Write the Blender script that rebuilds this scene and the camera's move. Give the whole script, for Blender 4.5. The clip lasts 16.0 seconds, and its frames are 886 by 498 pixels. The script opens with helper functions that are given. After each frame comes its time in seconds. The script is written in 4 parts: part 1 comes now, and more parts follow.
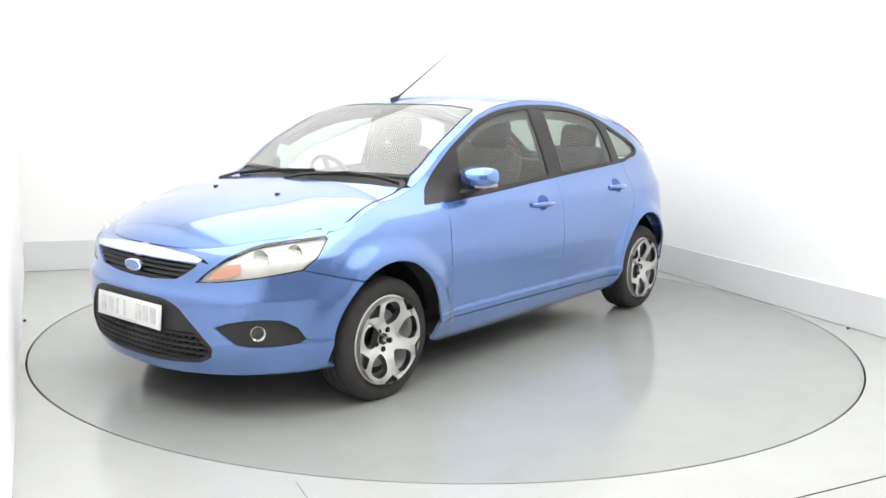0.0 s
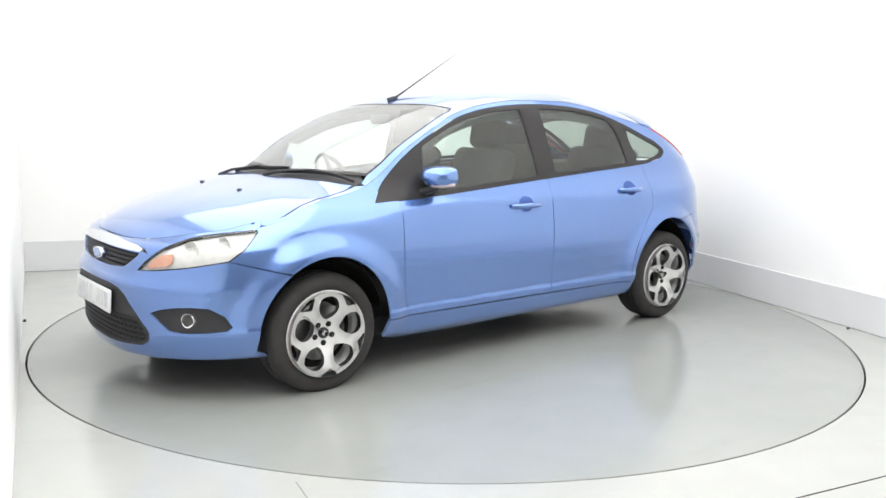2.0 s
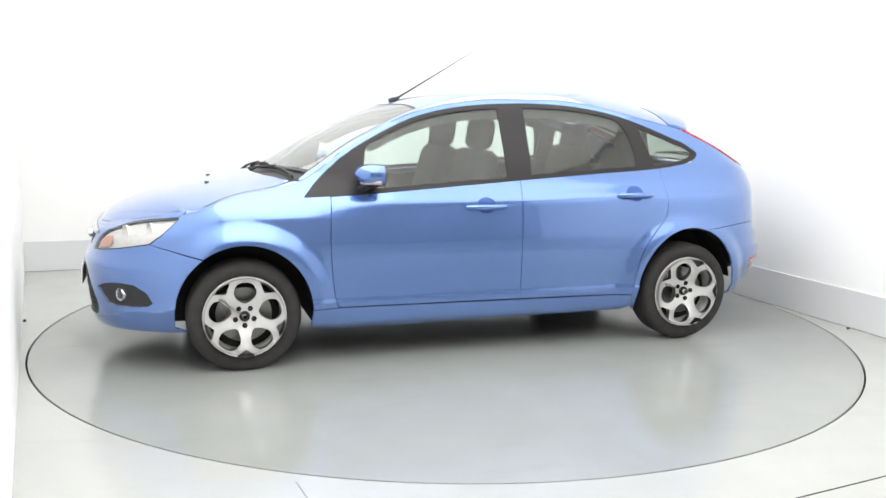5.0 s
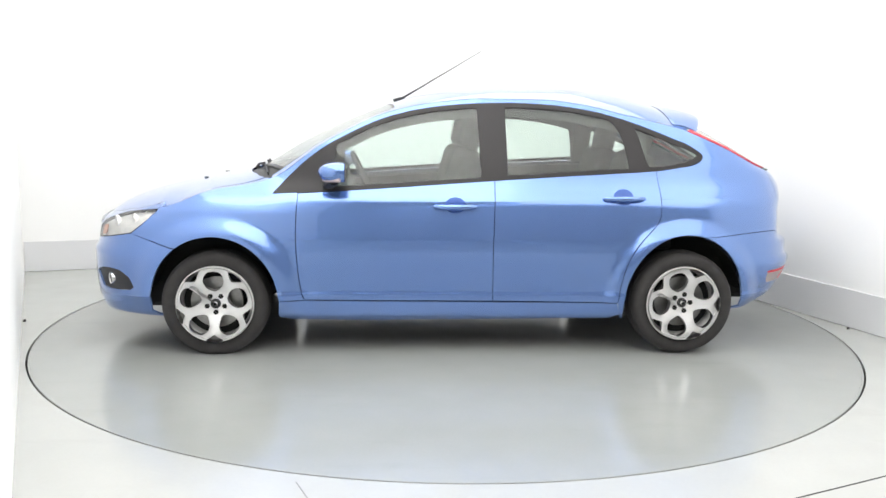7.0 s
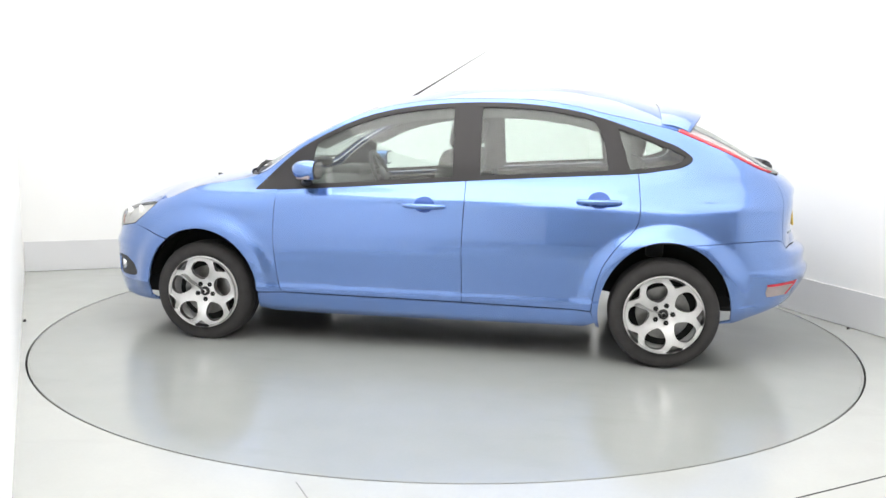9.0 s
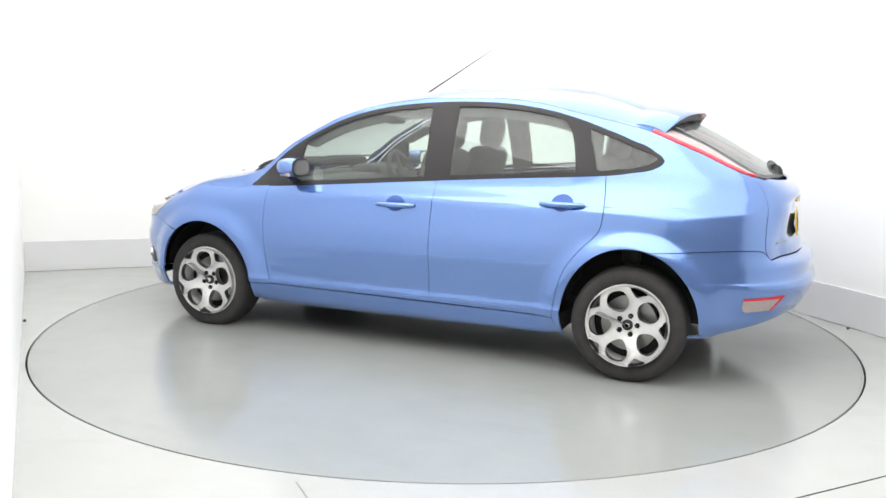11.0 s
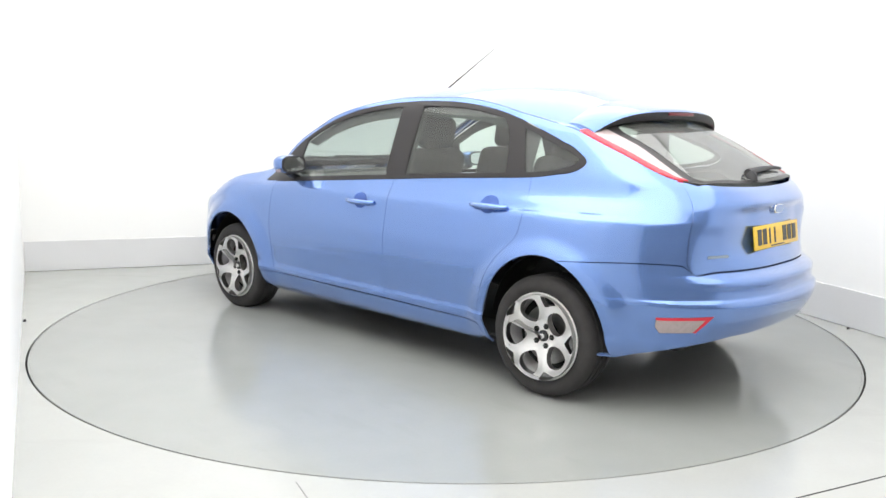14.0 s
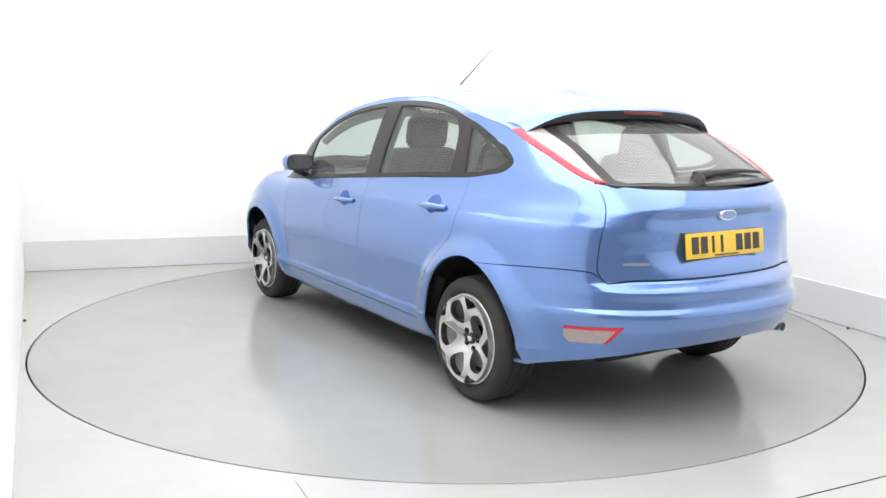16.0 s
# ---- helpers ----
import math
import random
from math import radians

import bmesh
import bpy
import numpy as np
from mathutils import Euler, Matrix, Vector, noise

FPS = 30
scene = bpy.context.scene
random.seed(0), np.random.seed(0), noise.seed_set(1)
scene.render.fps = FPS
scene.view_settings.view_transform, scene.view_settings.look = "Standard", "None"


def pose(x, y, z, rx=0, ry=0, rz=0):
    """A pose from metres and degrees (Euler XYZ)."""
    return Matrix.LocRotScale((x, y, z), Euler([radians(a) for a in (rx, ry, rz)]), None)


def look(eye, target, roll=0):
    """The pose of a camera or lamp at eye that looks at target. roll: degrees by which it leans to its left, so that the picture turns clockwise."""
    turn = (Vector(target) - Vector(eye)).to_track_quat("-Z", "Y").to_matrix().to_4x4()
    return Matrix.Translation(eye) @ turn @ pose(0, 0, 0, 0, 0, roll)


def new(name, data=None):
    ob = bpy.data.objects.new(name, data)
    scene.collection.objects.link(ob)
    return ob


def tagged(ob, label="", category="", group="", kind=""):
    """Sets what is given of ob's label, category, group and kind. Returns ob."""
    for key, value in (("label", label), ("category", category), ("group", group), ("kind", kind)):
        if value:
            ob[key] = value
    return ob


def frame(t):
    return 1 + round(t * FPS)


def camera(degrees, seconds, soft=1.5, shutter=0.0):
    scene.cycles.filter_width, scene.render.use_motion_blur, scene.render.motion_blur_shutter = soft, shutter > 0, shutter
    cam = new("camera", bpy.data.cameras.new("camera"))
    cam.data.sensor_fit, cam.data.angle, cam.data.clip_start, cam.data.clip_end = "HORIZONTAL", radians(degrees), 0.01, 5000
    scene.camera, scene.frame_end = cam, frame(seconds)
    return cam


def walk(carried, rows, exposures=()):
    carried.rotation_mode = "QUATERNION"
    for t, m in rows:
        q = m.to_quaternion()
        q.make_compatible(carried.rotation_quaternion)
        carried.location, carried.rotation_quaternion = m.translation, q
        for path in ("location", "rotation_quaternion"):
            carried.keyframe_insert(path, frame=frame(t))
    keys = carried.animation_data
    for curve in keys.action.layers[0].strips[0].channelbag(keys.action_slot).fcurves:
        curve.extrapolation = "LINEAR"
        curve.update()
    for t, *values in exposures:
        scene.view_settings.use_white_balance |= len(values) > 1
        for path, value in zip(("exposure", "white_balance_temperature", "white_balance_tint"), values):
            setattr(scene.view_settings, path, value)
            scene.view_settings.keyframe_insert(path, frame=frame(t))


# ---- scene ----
from mathutils import geometry

# ---------------------------------------------------------------- camera
cam = camera(56.15, 16.0, soft=1.5)
EYE = Vector((0.0, -5.3766, 1.3242))
PITCH, ROLL, YAW = radians(-8.905), 1.027, radians(-0.281)
AIM = EYE + Vector((math.sin(YAW) * math.cos(PITCH), math.cos(YAW) * math.cos(PITCH), math.sin(PITCH)))
walk(cam, [(0.0, look(EYE, AIM, ROLL)), (16.0, look(EYE, AIM, ROLL))], exposures=[(0.0, 0.0), (16.0, 0.0)])

# ---------------------------------------------------------------- light
# ceiling panels, out of view: assumed place along the room's axes and tuned brightness
PANELS = ((-1.22, 1.05, 2.15), (-1.22, -1.8, 3.7), (-1.22, -4.65, 3.1), (1.22, 1.05, 1.75), (1.22, -1.8, 2.1), (1.22, -4.65, 1.8))
world = bpy.data.worlds.new("studio_world")
world.use_nodes = True
world.node_tree.nodes["Background"].inputs[0].default_value = (1, 1, 1, 1)
world.node_tree.nodes["Background"].inputs[1].default_value = 0.3
scene.world = world


# ---------------------------------------------------------------- materials
def material(name, colour, rough=0.5, metal=0.0, coat=0.0, spec=0.5, vary=0.0, scale=8.0, bump=0.0, bump_scale=200.0, emit=None, rough_vary=0.0, coat_rough=0.05):
    m = bpy.data.materials.new(name)
    m.use_nodes = True
    nt = m.node_tree
    b = nt.nodes["Principled BSDF"]
    b.inputs["Base Color"].default_value = (*colour, 1)
    b.inputs["Roughness"].default_value = rough
    b.inputs["Metallic"].default_value = metal
    b.inputs["Coat Weight"].default_value = coat
    b.inputs["Coat Roughness"].default_value = coat_rough
    b.inputs["Coat IOR"].default_value = 1.6
    b.inputs["Specular IOR Level"].default_value = spec
    tc = nt.nodes.new("ShaderNodeTexCoord")
    if vary or rough_vary:
        n = nt.nodes.new("ShaderNodeTexNoise")
        n.inputs["Scale"].default_value = scale
        n.inputs["Detail"].default_value = 6
        nt.links.new(tc.outputs["Object"], n.inputs["Vector"])
        if vary:
            r = nt.nodes.new("ShaderNodeMapRange")
            r.inputs["To Min"].default_value, r.inputs["To Max"].default_value = 1 - vary, 1 + vary
            nt.links.new(n.outputs["Fac"], r.inputs["Value"])
            mix = nt.nodes.new("ShaderNodeMix")
            mix.data_type, mix.blend_type = "RGBA", "MULTIPLY"
            mix.inputs[0].default_value = 1
            mix.inputs[6].default_value = (*colour, 1)
            nt.links.new(r.outputs[0], mix.inputs[7])
            nt.links.new(mix.outputs[2], b.inputs["Base Color"])
        if rough_vary:
            r = nt.nodes.new("ShaderNodeMapRange")
            r.inputs["To Min"].default_value, r.inputs["To Max"].default_value = max(0.02, rough - rough_vary), rough + rough_vary
            nt.links.new(n.outputs["Fac"], r.inputs["Value"])
            nt.links.new(r.outputs[0], b.inputs["Roughness"])
    if bump:
        n = nt.nodes.new("ShaderNodeTexNoise")
        n.inputs["Scale"].default_value = bump_scale
        n.inputs["Detail"].default_value = 3
        nt.links.new(tc.outputs["Object"], n.inputs["Vector"])
        bp = nt.nodes.new("ShaderNodeBump")
        bp.inputs["Strength"].default_value = bump
        bp.inputs["Distance"].default_value = 0.002
        nt.links.new(n.outputs["Fac"], bp.inputs["Height"])
        nt.links.new(bp.outputs[0], b.inputs["Normal"])
    if emit:
        b.inputs["Emission Color"].default_value = (*emit[:3], 1)
        b.inputs["Emission Strength"].default_value = emit[3]
    return m


def floor_paint(name, colour, rough):
    """Glossy floor paint with broad stains, fine mottling and drawn-out scuffs."""
    m = material(name, colour, rough=rough, spec=0.7)
    nt = m.node_tree
    b = nt.nodes["Principled BSDF"]
    tc = nt.nodes.new("ShaderNodeTexCoord")
    total = None
    for scale, stretch, low, high, weak in ((0.8, 1.0, 0.30, 0.72, 0.045), (5.0, 1.0, 0.25, 0.75, 0.02), (1.6, 4.0, 0.60, 0.76, -0.05), (60.0, 1.0, 0.2, 0.8, 0.015)):
        mp, n, r = (nt.nodes.new(q) for q in ("ShaderNodeMapping", "ShaderNodeTexNoise", "ShaderNodeMapRange"))
        mp.inputs["Scale"].default_value = (1.0, stretch, 1.0)
        mp.inputs["Rotation"].default_value = (0, 0, 0.4 * scale)
        n.inputs["Scale"].default_value, n.inputs["Detail"].default_value = scale, 8
        r.inputs["From Min"].default_value, r.inputs["From Max"].default_value = low, high
        r.inputs["To Min"].default_value, r.inputs["To Max"].default_value = (1 - weak, 1 + weak) if weak > 0 else (1, 1 + weak)
        nt.links.new(tc.outputs["Object"], mp.inputs["Vector"])
        nt.links.new(mp.outputs[0], n.inputs["Vector"])
        nt.links.new(n.outputs["Fac"], r.inputs["Value"])
        if total is None:
            total = r.outputs[0]
        else:
            k = nt.nodes.new("ShaderNodeMath")
            k.operation = "MULTIPLY"
            nt.links.new(total, k.inputs[0])
            nt.links.new(r.outputs[0], k.inputs[1])
            total = k.outputs[0]
    mix = nt.nodes.new("ShaderNodeMix")
    mix.data_type, mix.blend_type = "RGBA", "MULTIPLY"
    mix.inputs[0].default_value = 1
    mix.inputs[6].default_value = (*colour, 1)
    nt.links.new(total, mix.inputs[7])
    nt.links.new(mix.outputs[2], b.inputs["Base Color"])
    n, r, bp = (nt.nodes.new(q) for q in ("ShaderNodeTexNoise", "ShaderNodeMapRange", "ShaderNodeBump"))
    n.inputs["Scale"].default_value, n.inputs["Detail"].default_value = 4.0, 7
    r.inputs["From Min"].default_value, r.inputs["From Max"].default_value = 0.3, 0.75
    r.inputs["To Min"].default_value, r.inputs["To Max"].default_value = rough - 0.04, rough + 0.06
    nt.links.new(tc.outputs["Object"], n.inputs["Vector"])
    nt.links.new(n.outputs["Fac"], r.inputs["Value"])
    nt.links.new(r.outputs[0], b.inputs["Roughness"])
    bp.inputs["Strength"].default_value, bp.inputs["Distance"].default_value = 0.025, 0.002
    nt.links.new(n.outputs["Fac"], bp.inputs["Height"])
    nt.links.new(bp.outputs[0], b.inputs["Normal"])
    return m


def glass_material(name, tint, gloss_rough=0.02, base=0.03, haze=0.0):
    m = bpy.data.materials.new(name)
    m.use_nodes = True
    nt = m.node_tree
    nt.nodes.remove(nt.nodes["Principled BSDF"])
    out = nt.nodes["Material Output"]
    tr, gl, fr, pw, ml, mix = (nt.nodes.new(k) for k in ("ShaderNodeBsdfTransparent", "ShaderNodeBsdfGlossy", "ShaderNodeLayerWeight", "ShaderNodeMath", "ShaderNodeMath", "ShaderNodeMixShader"))
    tr.inputs[0].default_value = (*tint, 1)
    gl.inputs["Roughness"].default_value = gloss_rough
    pw.operation, ml.operation = "POWER", "MULTIPLY_ADD"
    pw.inputs[1].default_value = 4.0
    ml.inputs[1].default_value, ml.inputs[2].default_value = 0.7, base
    nt.links.new(fr.outputs["Facing"], pw.inputs[0])
    nt.links.new(pw.outputs[0], ml.inputs[0])
    nt.links.new(ml.outputs[0], mix.inputs[0])
    nt.links.new(tr.outputs[0], mix.inputs[1])
    nt.links.new(gl.outputs[0], mix.inputs[2])
    # even whitish layer in the glass colour, for the bright room's reflected haze
    white_haze, veil = nt.nodes.new("ShaderNodeBsdfDiffuse"), nt.nodes.new("ShaderNodeMixShader")
    white_haze.inputs[0].default_value = (0.80, 0.81, 0.78, 1)
    veil.inputs[0].default_value = haze
    nt.links.new(mix.outputs[0], veil.inputs[1])
    nt.links.new(white_haze.outputs[0], veil.inputs[2])
    nt.links.new(veil.outputs[0], out.inputs[0])
    return m


PAINT = material("blue_metallic_paint", (0.140, 0.255, 0.580), rough=0.24, metal=0.75, coat=1.0, spec=0.25, vary=0.03, scale=900.0, coat_rough=0.015)
BLACK = material("black_plastic", (0.038, 0.038, 0.041), rough=0.5, spec=0.3, vary=0.15, scale=30, bump=0.15, bump_scale=600)
TRIM = material("window_trim_black", (0.036, 0.034, 0.035), rough=0.3, spec=0.2)
GAP = material("panel_gap_dark", (0.012, 0.022, 0.060), rough=0.8)
RUBBER = material("tyre_rubber", (0.042, 0.040, 0.040), rough=0.75, spec=0.25, vary=0.25, scale=25, bump=0.2, bump_scale=300)
ALLOY = material("silver_alloy", (0.90, 0.895, 0.89), rough=0.32, metal=0.22, coat=0.4, vary=0.05, scale=40)
STEEL = material("brake_steel", (0.34, 0.335, 0.33), rough=0.35, metal=1.0, vary=0.2, scale=60)
DARK = material("dark_cavity", (0.01, 0.01, 0.01), rough=0.8)
CHROME = material("chrome", (0.85, 0.86, 0.87), rough=0.08, metal=1.0)
DULLRED = material("dark_red_lens", (0.16, 0.012, 0.018), rough=0.3)
SCRIPT = material("dull_chrome", (0.30, 0.36, 0.42), rough=0.4, metal=0.6)
SATIN = material("satin_chrome", (0.80, 0.81, 0.82), rough=0.22, metal=0.9)
GLASS = glass_material("window_glass", (0.82, 0.91, 0.86), base=0.06, haze=0.035)
SCREEN = glass_material("windscreen_glass", (0.76, 0.83, 0.79), base=0.13, haze=0.14)
REAR_GLASS = glass_material("rear_glass", (0.58, 0.66, 0.61), base=0.13, haze=0.10)
LENS = glass_material("clear_lens", (0.95, 0.95, 0.94), base=0.06)
AMBER = material("amber_lamp", (0.74, 0.36, 0.24), rough=0.25, coat=0.6, vary=0.2, scale=60)
RED = material("red_lens", (0.66, 0.020, 0.045), rough=0.25, coat=0.2)
LAMPWHITE = material("clear_lamp_insert", (0.46, 0.38, 0.38), rough=0.25, metal=0.3, vary=0.2, scale=50)
REFLECTOR = material("lamp_reflector", (0.80, 0.795, 0.78), rough=0.30, metal=0.15, vary=0.15, scale=30)
FABRIC = material("seat_fabric_charcoal", (0.036, 0.036, 0.037), rough=0.9, vary=0.25, scale=12)
DASH = material("dashboard_plastic", (0.05, 0.05, 0.05), rough=0.6, vary=0.15, scale=20, bump=0.3, bump_scale=400)
LINING = material("roof_lining", (0.40, 0.40, 0.385), rough=0.95, vary=0.1, scale=15)
PLATE_W = material("white_plate", (0.86, 0.86, 0.85), rough=0.35, coat=0.3)
PLATE_Y = material("yellow_plate", (0.82, 0.52, 0.030), rough=0.35, coat=0.3)
INK = material("plate_ink", (0.03, 0.03, 0.033), rough=0.4)
# front plate's ink coloured pale, as if washed out by strong light
FAINT = material("washed_out_plate_ink", (0.68, 0.68, 0.68), rough=0.4, vary=0.3, scale=30)
BADGE = material("badge_blue", (0.16, 0.26, 0.52), rough=0.15, coat=1.0)
GRIME = material("underbody_dark", (0.02, 0.02, 0.021), rough=0.85, vary=0.3, scale=20)
FLOOR = floor_paint("grey_floor_paint", (0.42, 0.428, 0.41), 0.16)
TABLE = floor_paint("grey_turntable_paint", (0.308, 0.317, 0.307), 0.15)
WALL = material("white_wall_paint", (0.93, 0.93, 0.915), rough=0.6, vary=0.02, scale=1.2)
# grey of the added front wall, dark to dim what the car reflects
DIM = material("dim_open_end_grey", (0.22, 0.22, 0.225), rough=0.7, vary=0.05, scale=1.5)
KICK = material("pale_grey_kick_board", (0.72, 0.723, 0.73), rough=0.35, vary=0.05, scale=2.5)
JOINT = material("grey_joint", (0.22, 0.22, 0.215), rough=0.8)
SEAL = material("dark_joint", (0.03, 0.03, 0.03), rough=0.8)


# ---------------------------------------------------------------- mesh helpers
def link(name, mesh, mat, parent=None, label=""):
    mesh.materials.append(mat)
    ob = new(name, mesh)
    if parent:
        ob.parent = parent
    return tagged(ob, label)


def part(name, bm, mat, parent=None, label="", smooth=True):
    mesh = bpy.data.meshes.new(name)
    bm.normal_update()
    bm.to_mesh(mesh)
    bm.free()
    if smooth:
        mesh.shade_smooth()
        mesh.set_sharp_from_angle(angle=radians(40))
    return link(name, mesh, mat, parent, label)


def curve(pts):
    """A monotone cubic through the points."""
    pts = sorted(pts)
    x, y = np.array([p[0] for p in pts], float), np.array([p[1] for p in pts], float)
    h, d = np.diff(x), np.diff(y) / np.diff(x)
    m = np.zeros(len(x))
    for i in range(1, len(x) - 1):
        if d[i - 1] * d[i] > 0:
            w1, w2 = 2 * h[i] + h[i - 1], h[i] + 2 * h[i - 1]
            m[i] = (w1 + w2) / (w1 / d[i - 1] + w2 / d[i])
    m[0], m[-1] = d[0], d[-1]
    X, Y, M = x.tolist(), y.tolist(), m.tolist()

    def f(q):
        if q <= X[0]:
            return Y[0]
        if q >= X[-1]:
            return Y[-1]
        i = int(np.searchsorted(x, q)) - 1
        hh = X[i + 1] - X[i]
        s = (q - X[i]) / hh
        return (Y[i] * (1 + 2 * s) * (1 - s) ** 2 + hh * M[i] * s * (1 - s) ** 2 + Y[i + 1] * s * s * (3 - 2 * s) + hh * M[i + 1] * s * s * (s - 1))
    return f


def sstep(q):
    q = min(1.0, max(0.0, q))
    return q * q * (3 - 2 * q)


def run(pts, n=5):
    """A smooth open line through the points."""
    out = []
    for i in range(len(pts) - 1):
        p0, p1, p2, p3 = (Vector(pts[max(0, i - 1)]), Vector(pts[i]), Vector(pts[i + 1]), Vector(pts[min(len(pts) - 1, i + 2)]))
        for k in range(n):
            s = k / n
            out.append(tuple(0.5 * (2 * p1 + (p2 - p0) * s + (2 * p0 - 5 * p1 + 4 * p2 - p3) * s * s + (3 * p1 - p0 - 3 * p2 + p3) * s ** 3)))
    return out + [tuple(pts[-1])]


def ring(pts, n=5):
    k = list(pts)
    return run([k[-1]] + k + [k[0], k[1]], n)[n:-n - 1]


def area(poly):
    return 0.5 * sum(a[0] * b[1] - b[0] * a[1] for a, b in zip(poly, poly[1:] + poly[:1]))


def inset(poly, d, keep=()):
    """The outline drawn in by d; points whose first coordinate is in keep stay on it."""
    if area(poly) < 0:
        poly = poly[::-1]
    out, n = [], len(poly)
    for i in range(n):
        a, b, c = Vector(poly[i - 1][:2]), Vector(poly[i][:2]), Vector(poly[(i + 1) % n][:2])
        e1, e2 = (b - a), (c - b)
        e1 = e1.normalized() if e1.length > 1e-7 else e2.normalized()
        e2 = e2.normalized() if e2.length > 1e-7 else e1
        n1, n2 = Vector((-e1.y, e1.x)), Vector((-e2.y, e2.x))
        m = n1 + n2
        m = m / max(0.5, m.length_squared / 2) if m.length > 1e-6 else n1
        q = b + m * d
        if any(abs(b.x - k) < 1e-6 for k in keep):
            q.x = b.x
        out.append((q.x, q.y))
    return out


def cut(poly, axis, c, sign):
    out = []
    for a, b in zip(poly[-1:] + poly[:-1], poly):
        da, db = sign * (a[axis] - c), sign * (b[axis] - c)
        if (da >= 0) != (db >= 0):
            s = da / (da - db)
            out.append((a[0] + (b[0] - a[0]) * s, a[1] + (b[1] - a[1]) * s))
        if db >= 0:
            out.append(b)
    return out


class Sheet:
    """Panels: flat outlines filled with cells and lifted onto a curved surface, with a turned-in rim."""

    def __init__(self):
        self.v, self.n, self.f = [], [], []

    def fill(self, poly, lift, step=0.03, flip=False, rim=0.012, off=0.0, step2=None, holes=(), seam=()):
        loops = [[tuple(p[:2]) for p in q] for q in (poly, *holes)]
        flat = [p for q in loops for p in q]
        tris = [[flat[i] for i in t] for t in geometry.tessellate_polygon([[Vector((*p, 0.0)) for p in q] for q in loops])]
        s2 = step2 or step
        table, uv, faces = {}, [], []

        def vid(p):
            k = (round(p[0], 5), round(p[1], 5))
            if k not in table:
                table[k] = len(uv)
                uv.append(p)
            return table[k]
        for tri in tris:
            if area(tri) < 0:
                tri = tri[::-1]
            u0, u1 = min(p[0] for p in tri), max(p[0] for p in tri)
            for i in range(math.floor(u0 / step), math.ceil(u1 / step)):
                col = cut(cut(tri, 0, i * step, 1), 0, (i + 1) * step, -1)
                if len(col) < 3:
                    continue
                v0, v1 = min(p[1] for p in col), max(p[1] for p in col)
                for j in range(math.floor(v0 / s2), math.ceil(v1 / s2)):
                    cell = cut(cut(col, 1, j * s2, 1), 1, (j + 1) * s2, -1)
                    if len(cell) < 3:
                        continue
                    ids = []
                    for p in cell:
                        k = vid(p)
                        if k not in ids:
                            ids.append(k)
                    if len(ids) > 2:
                        faces.append(ids)
        base, e = len(self.v), 1e-3
        for u, w in uv:
            p = Vector(lift(u, w))
            nn = (Vector(lift(u + e, w)) - Vector(lift(u - e, w))).cross(Vector(lift(u, w + e)) - Vector(lift(u, w - e)))
            nn = nn.normalized() if nn.length > 1e-12 else Vector((0, 0, 1))
            if flip:
                nn = -nn
            self.v.append(p + nn * off)
            self.n.append(nn)
        count = {}
        for ids in faces:
            g = [base + k for k in (ids[::-1] if flip else ids)]
            self.f.append(g)
            for a, b in zip(g, g[1:] + g[:1]):
                count[(a, b)] = count.get((a, b), 0) + 1
        if rim:
            low = {}
            for (a, b) in list(count):
                if (b, a) in count or any(abs(uv[a - base][0] - q) < 1e-6 and abs(uv[b - base][0] - q) < 1e-6 for q in seam):
                    continue
                for k in (a, b):
                    if k not in low:
                        low[k] = (len(self.v), len(self.v) + 1)
                        for q in (self.v[k] - self.n[k] * 0.0005, self.v[k] - self.n[k] * rim):
                            self.v.append(q)
                            self.n.append(self.n[k])
                self.f.append([b, a, low[a][0], low[b][0]])
                self.f.append([low[b][0], low[a][0], low[a][1], low[b][1]])
        return self

    def weld(self):
        """Joins points that lie on one another."""
        table, pick, v, n = {}, [], [], []
        for p, q in zip(self.v, self.n):
            k = (round(p.x, 3), round(p.y, 3), round(p.z, 3))
            if k not in table:
                table[k] = len(v)
                v.append(p)
                n.append(q)
            pick.append(table[k])
        faces = [list(dict.fromkeys(pick[i] for i in g)) for g in self.f]
        self.v, self.n, self.f = v, n, [g for g in faces if len(g) > 2]
        return self

    def mirrored(self):
        s = Sheet()
        s.v = [Vector((p.x, -p.y, p.z)) for p in self.v]
        s.n = [Vector((p.x, -p.y, p.z)) for p in self.n]
        s.f = [g[::-1] for g in self.f]
        return s

    def both(self):
        m, k = self.mirrored(), len(self.v)
        self.v, self.n = self.v + m.v, self.n + m.n
        self.f = self.f + [[i + k for i in g] for g in m.f]
        return self

    def make(self, name, mat, parent, label=""):
        mesh = bpy.data.meshes.new(name)
        mesh.from_pydata([tuple(p) for p in self.v], [], self.f)
        mesh.shade_smooth()
        mesh.normals_split_custom_set_from_vertices([tuple(p) for p in self.n])
        return link(name, mesh, mat, parent, label)


def pair(sheet, name, mat, parents, label=""):
    """The left piece and its mirror image under the two parents."""
    return [sheet.make(name, mat, parents[0], label), sheet.mirrored().make(name, mat, parents[1], label)]


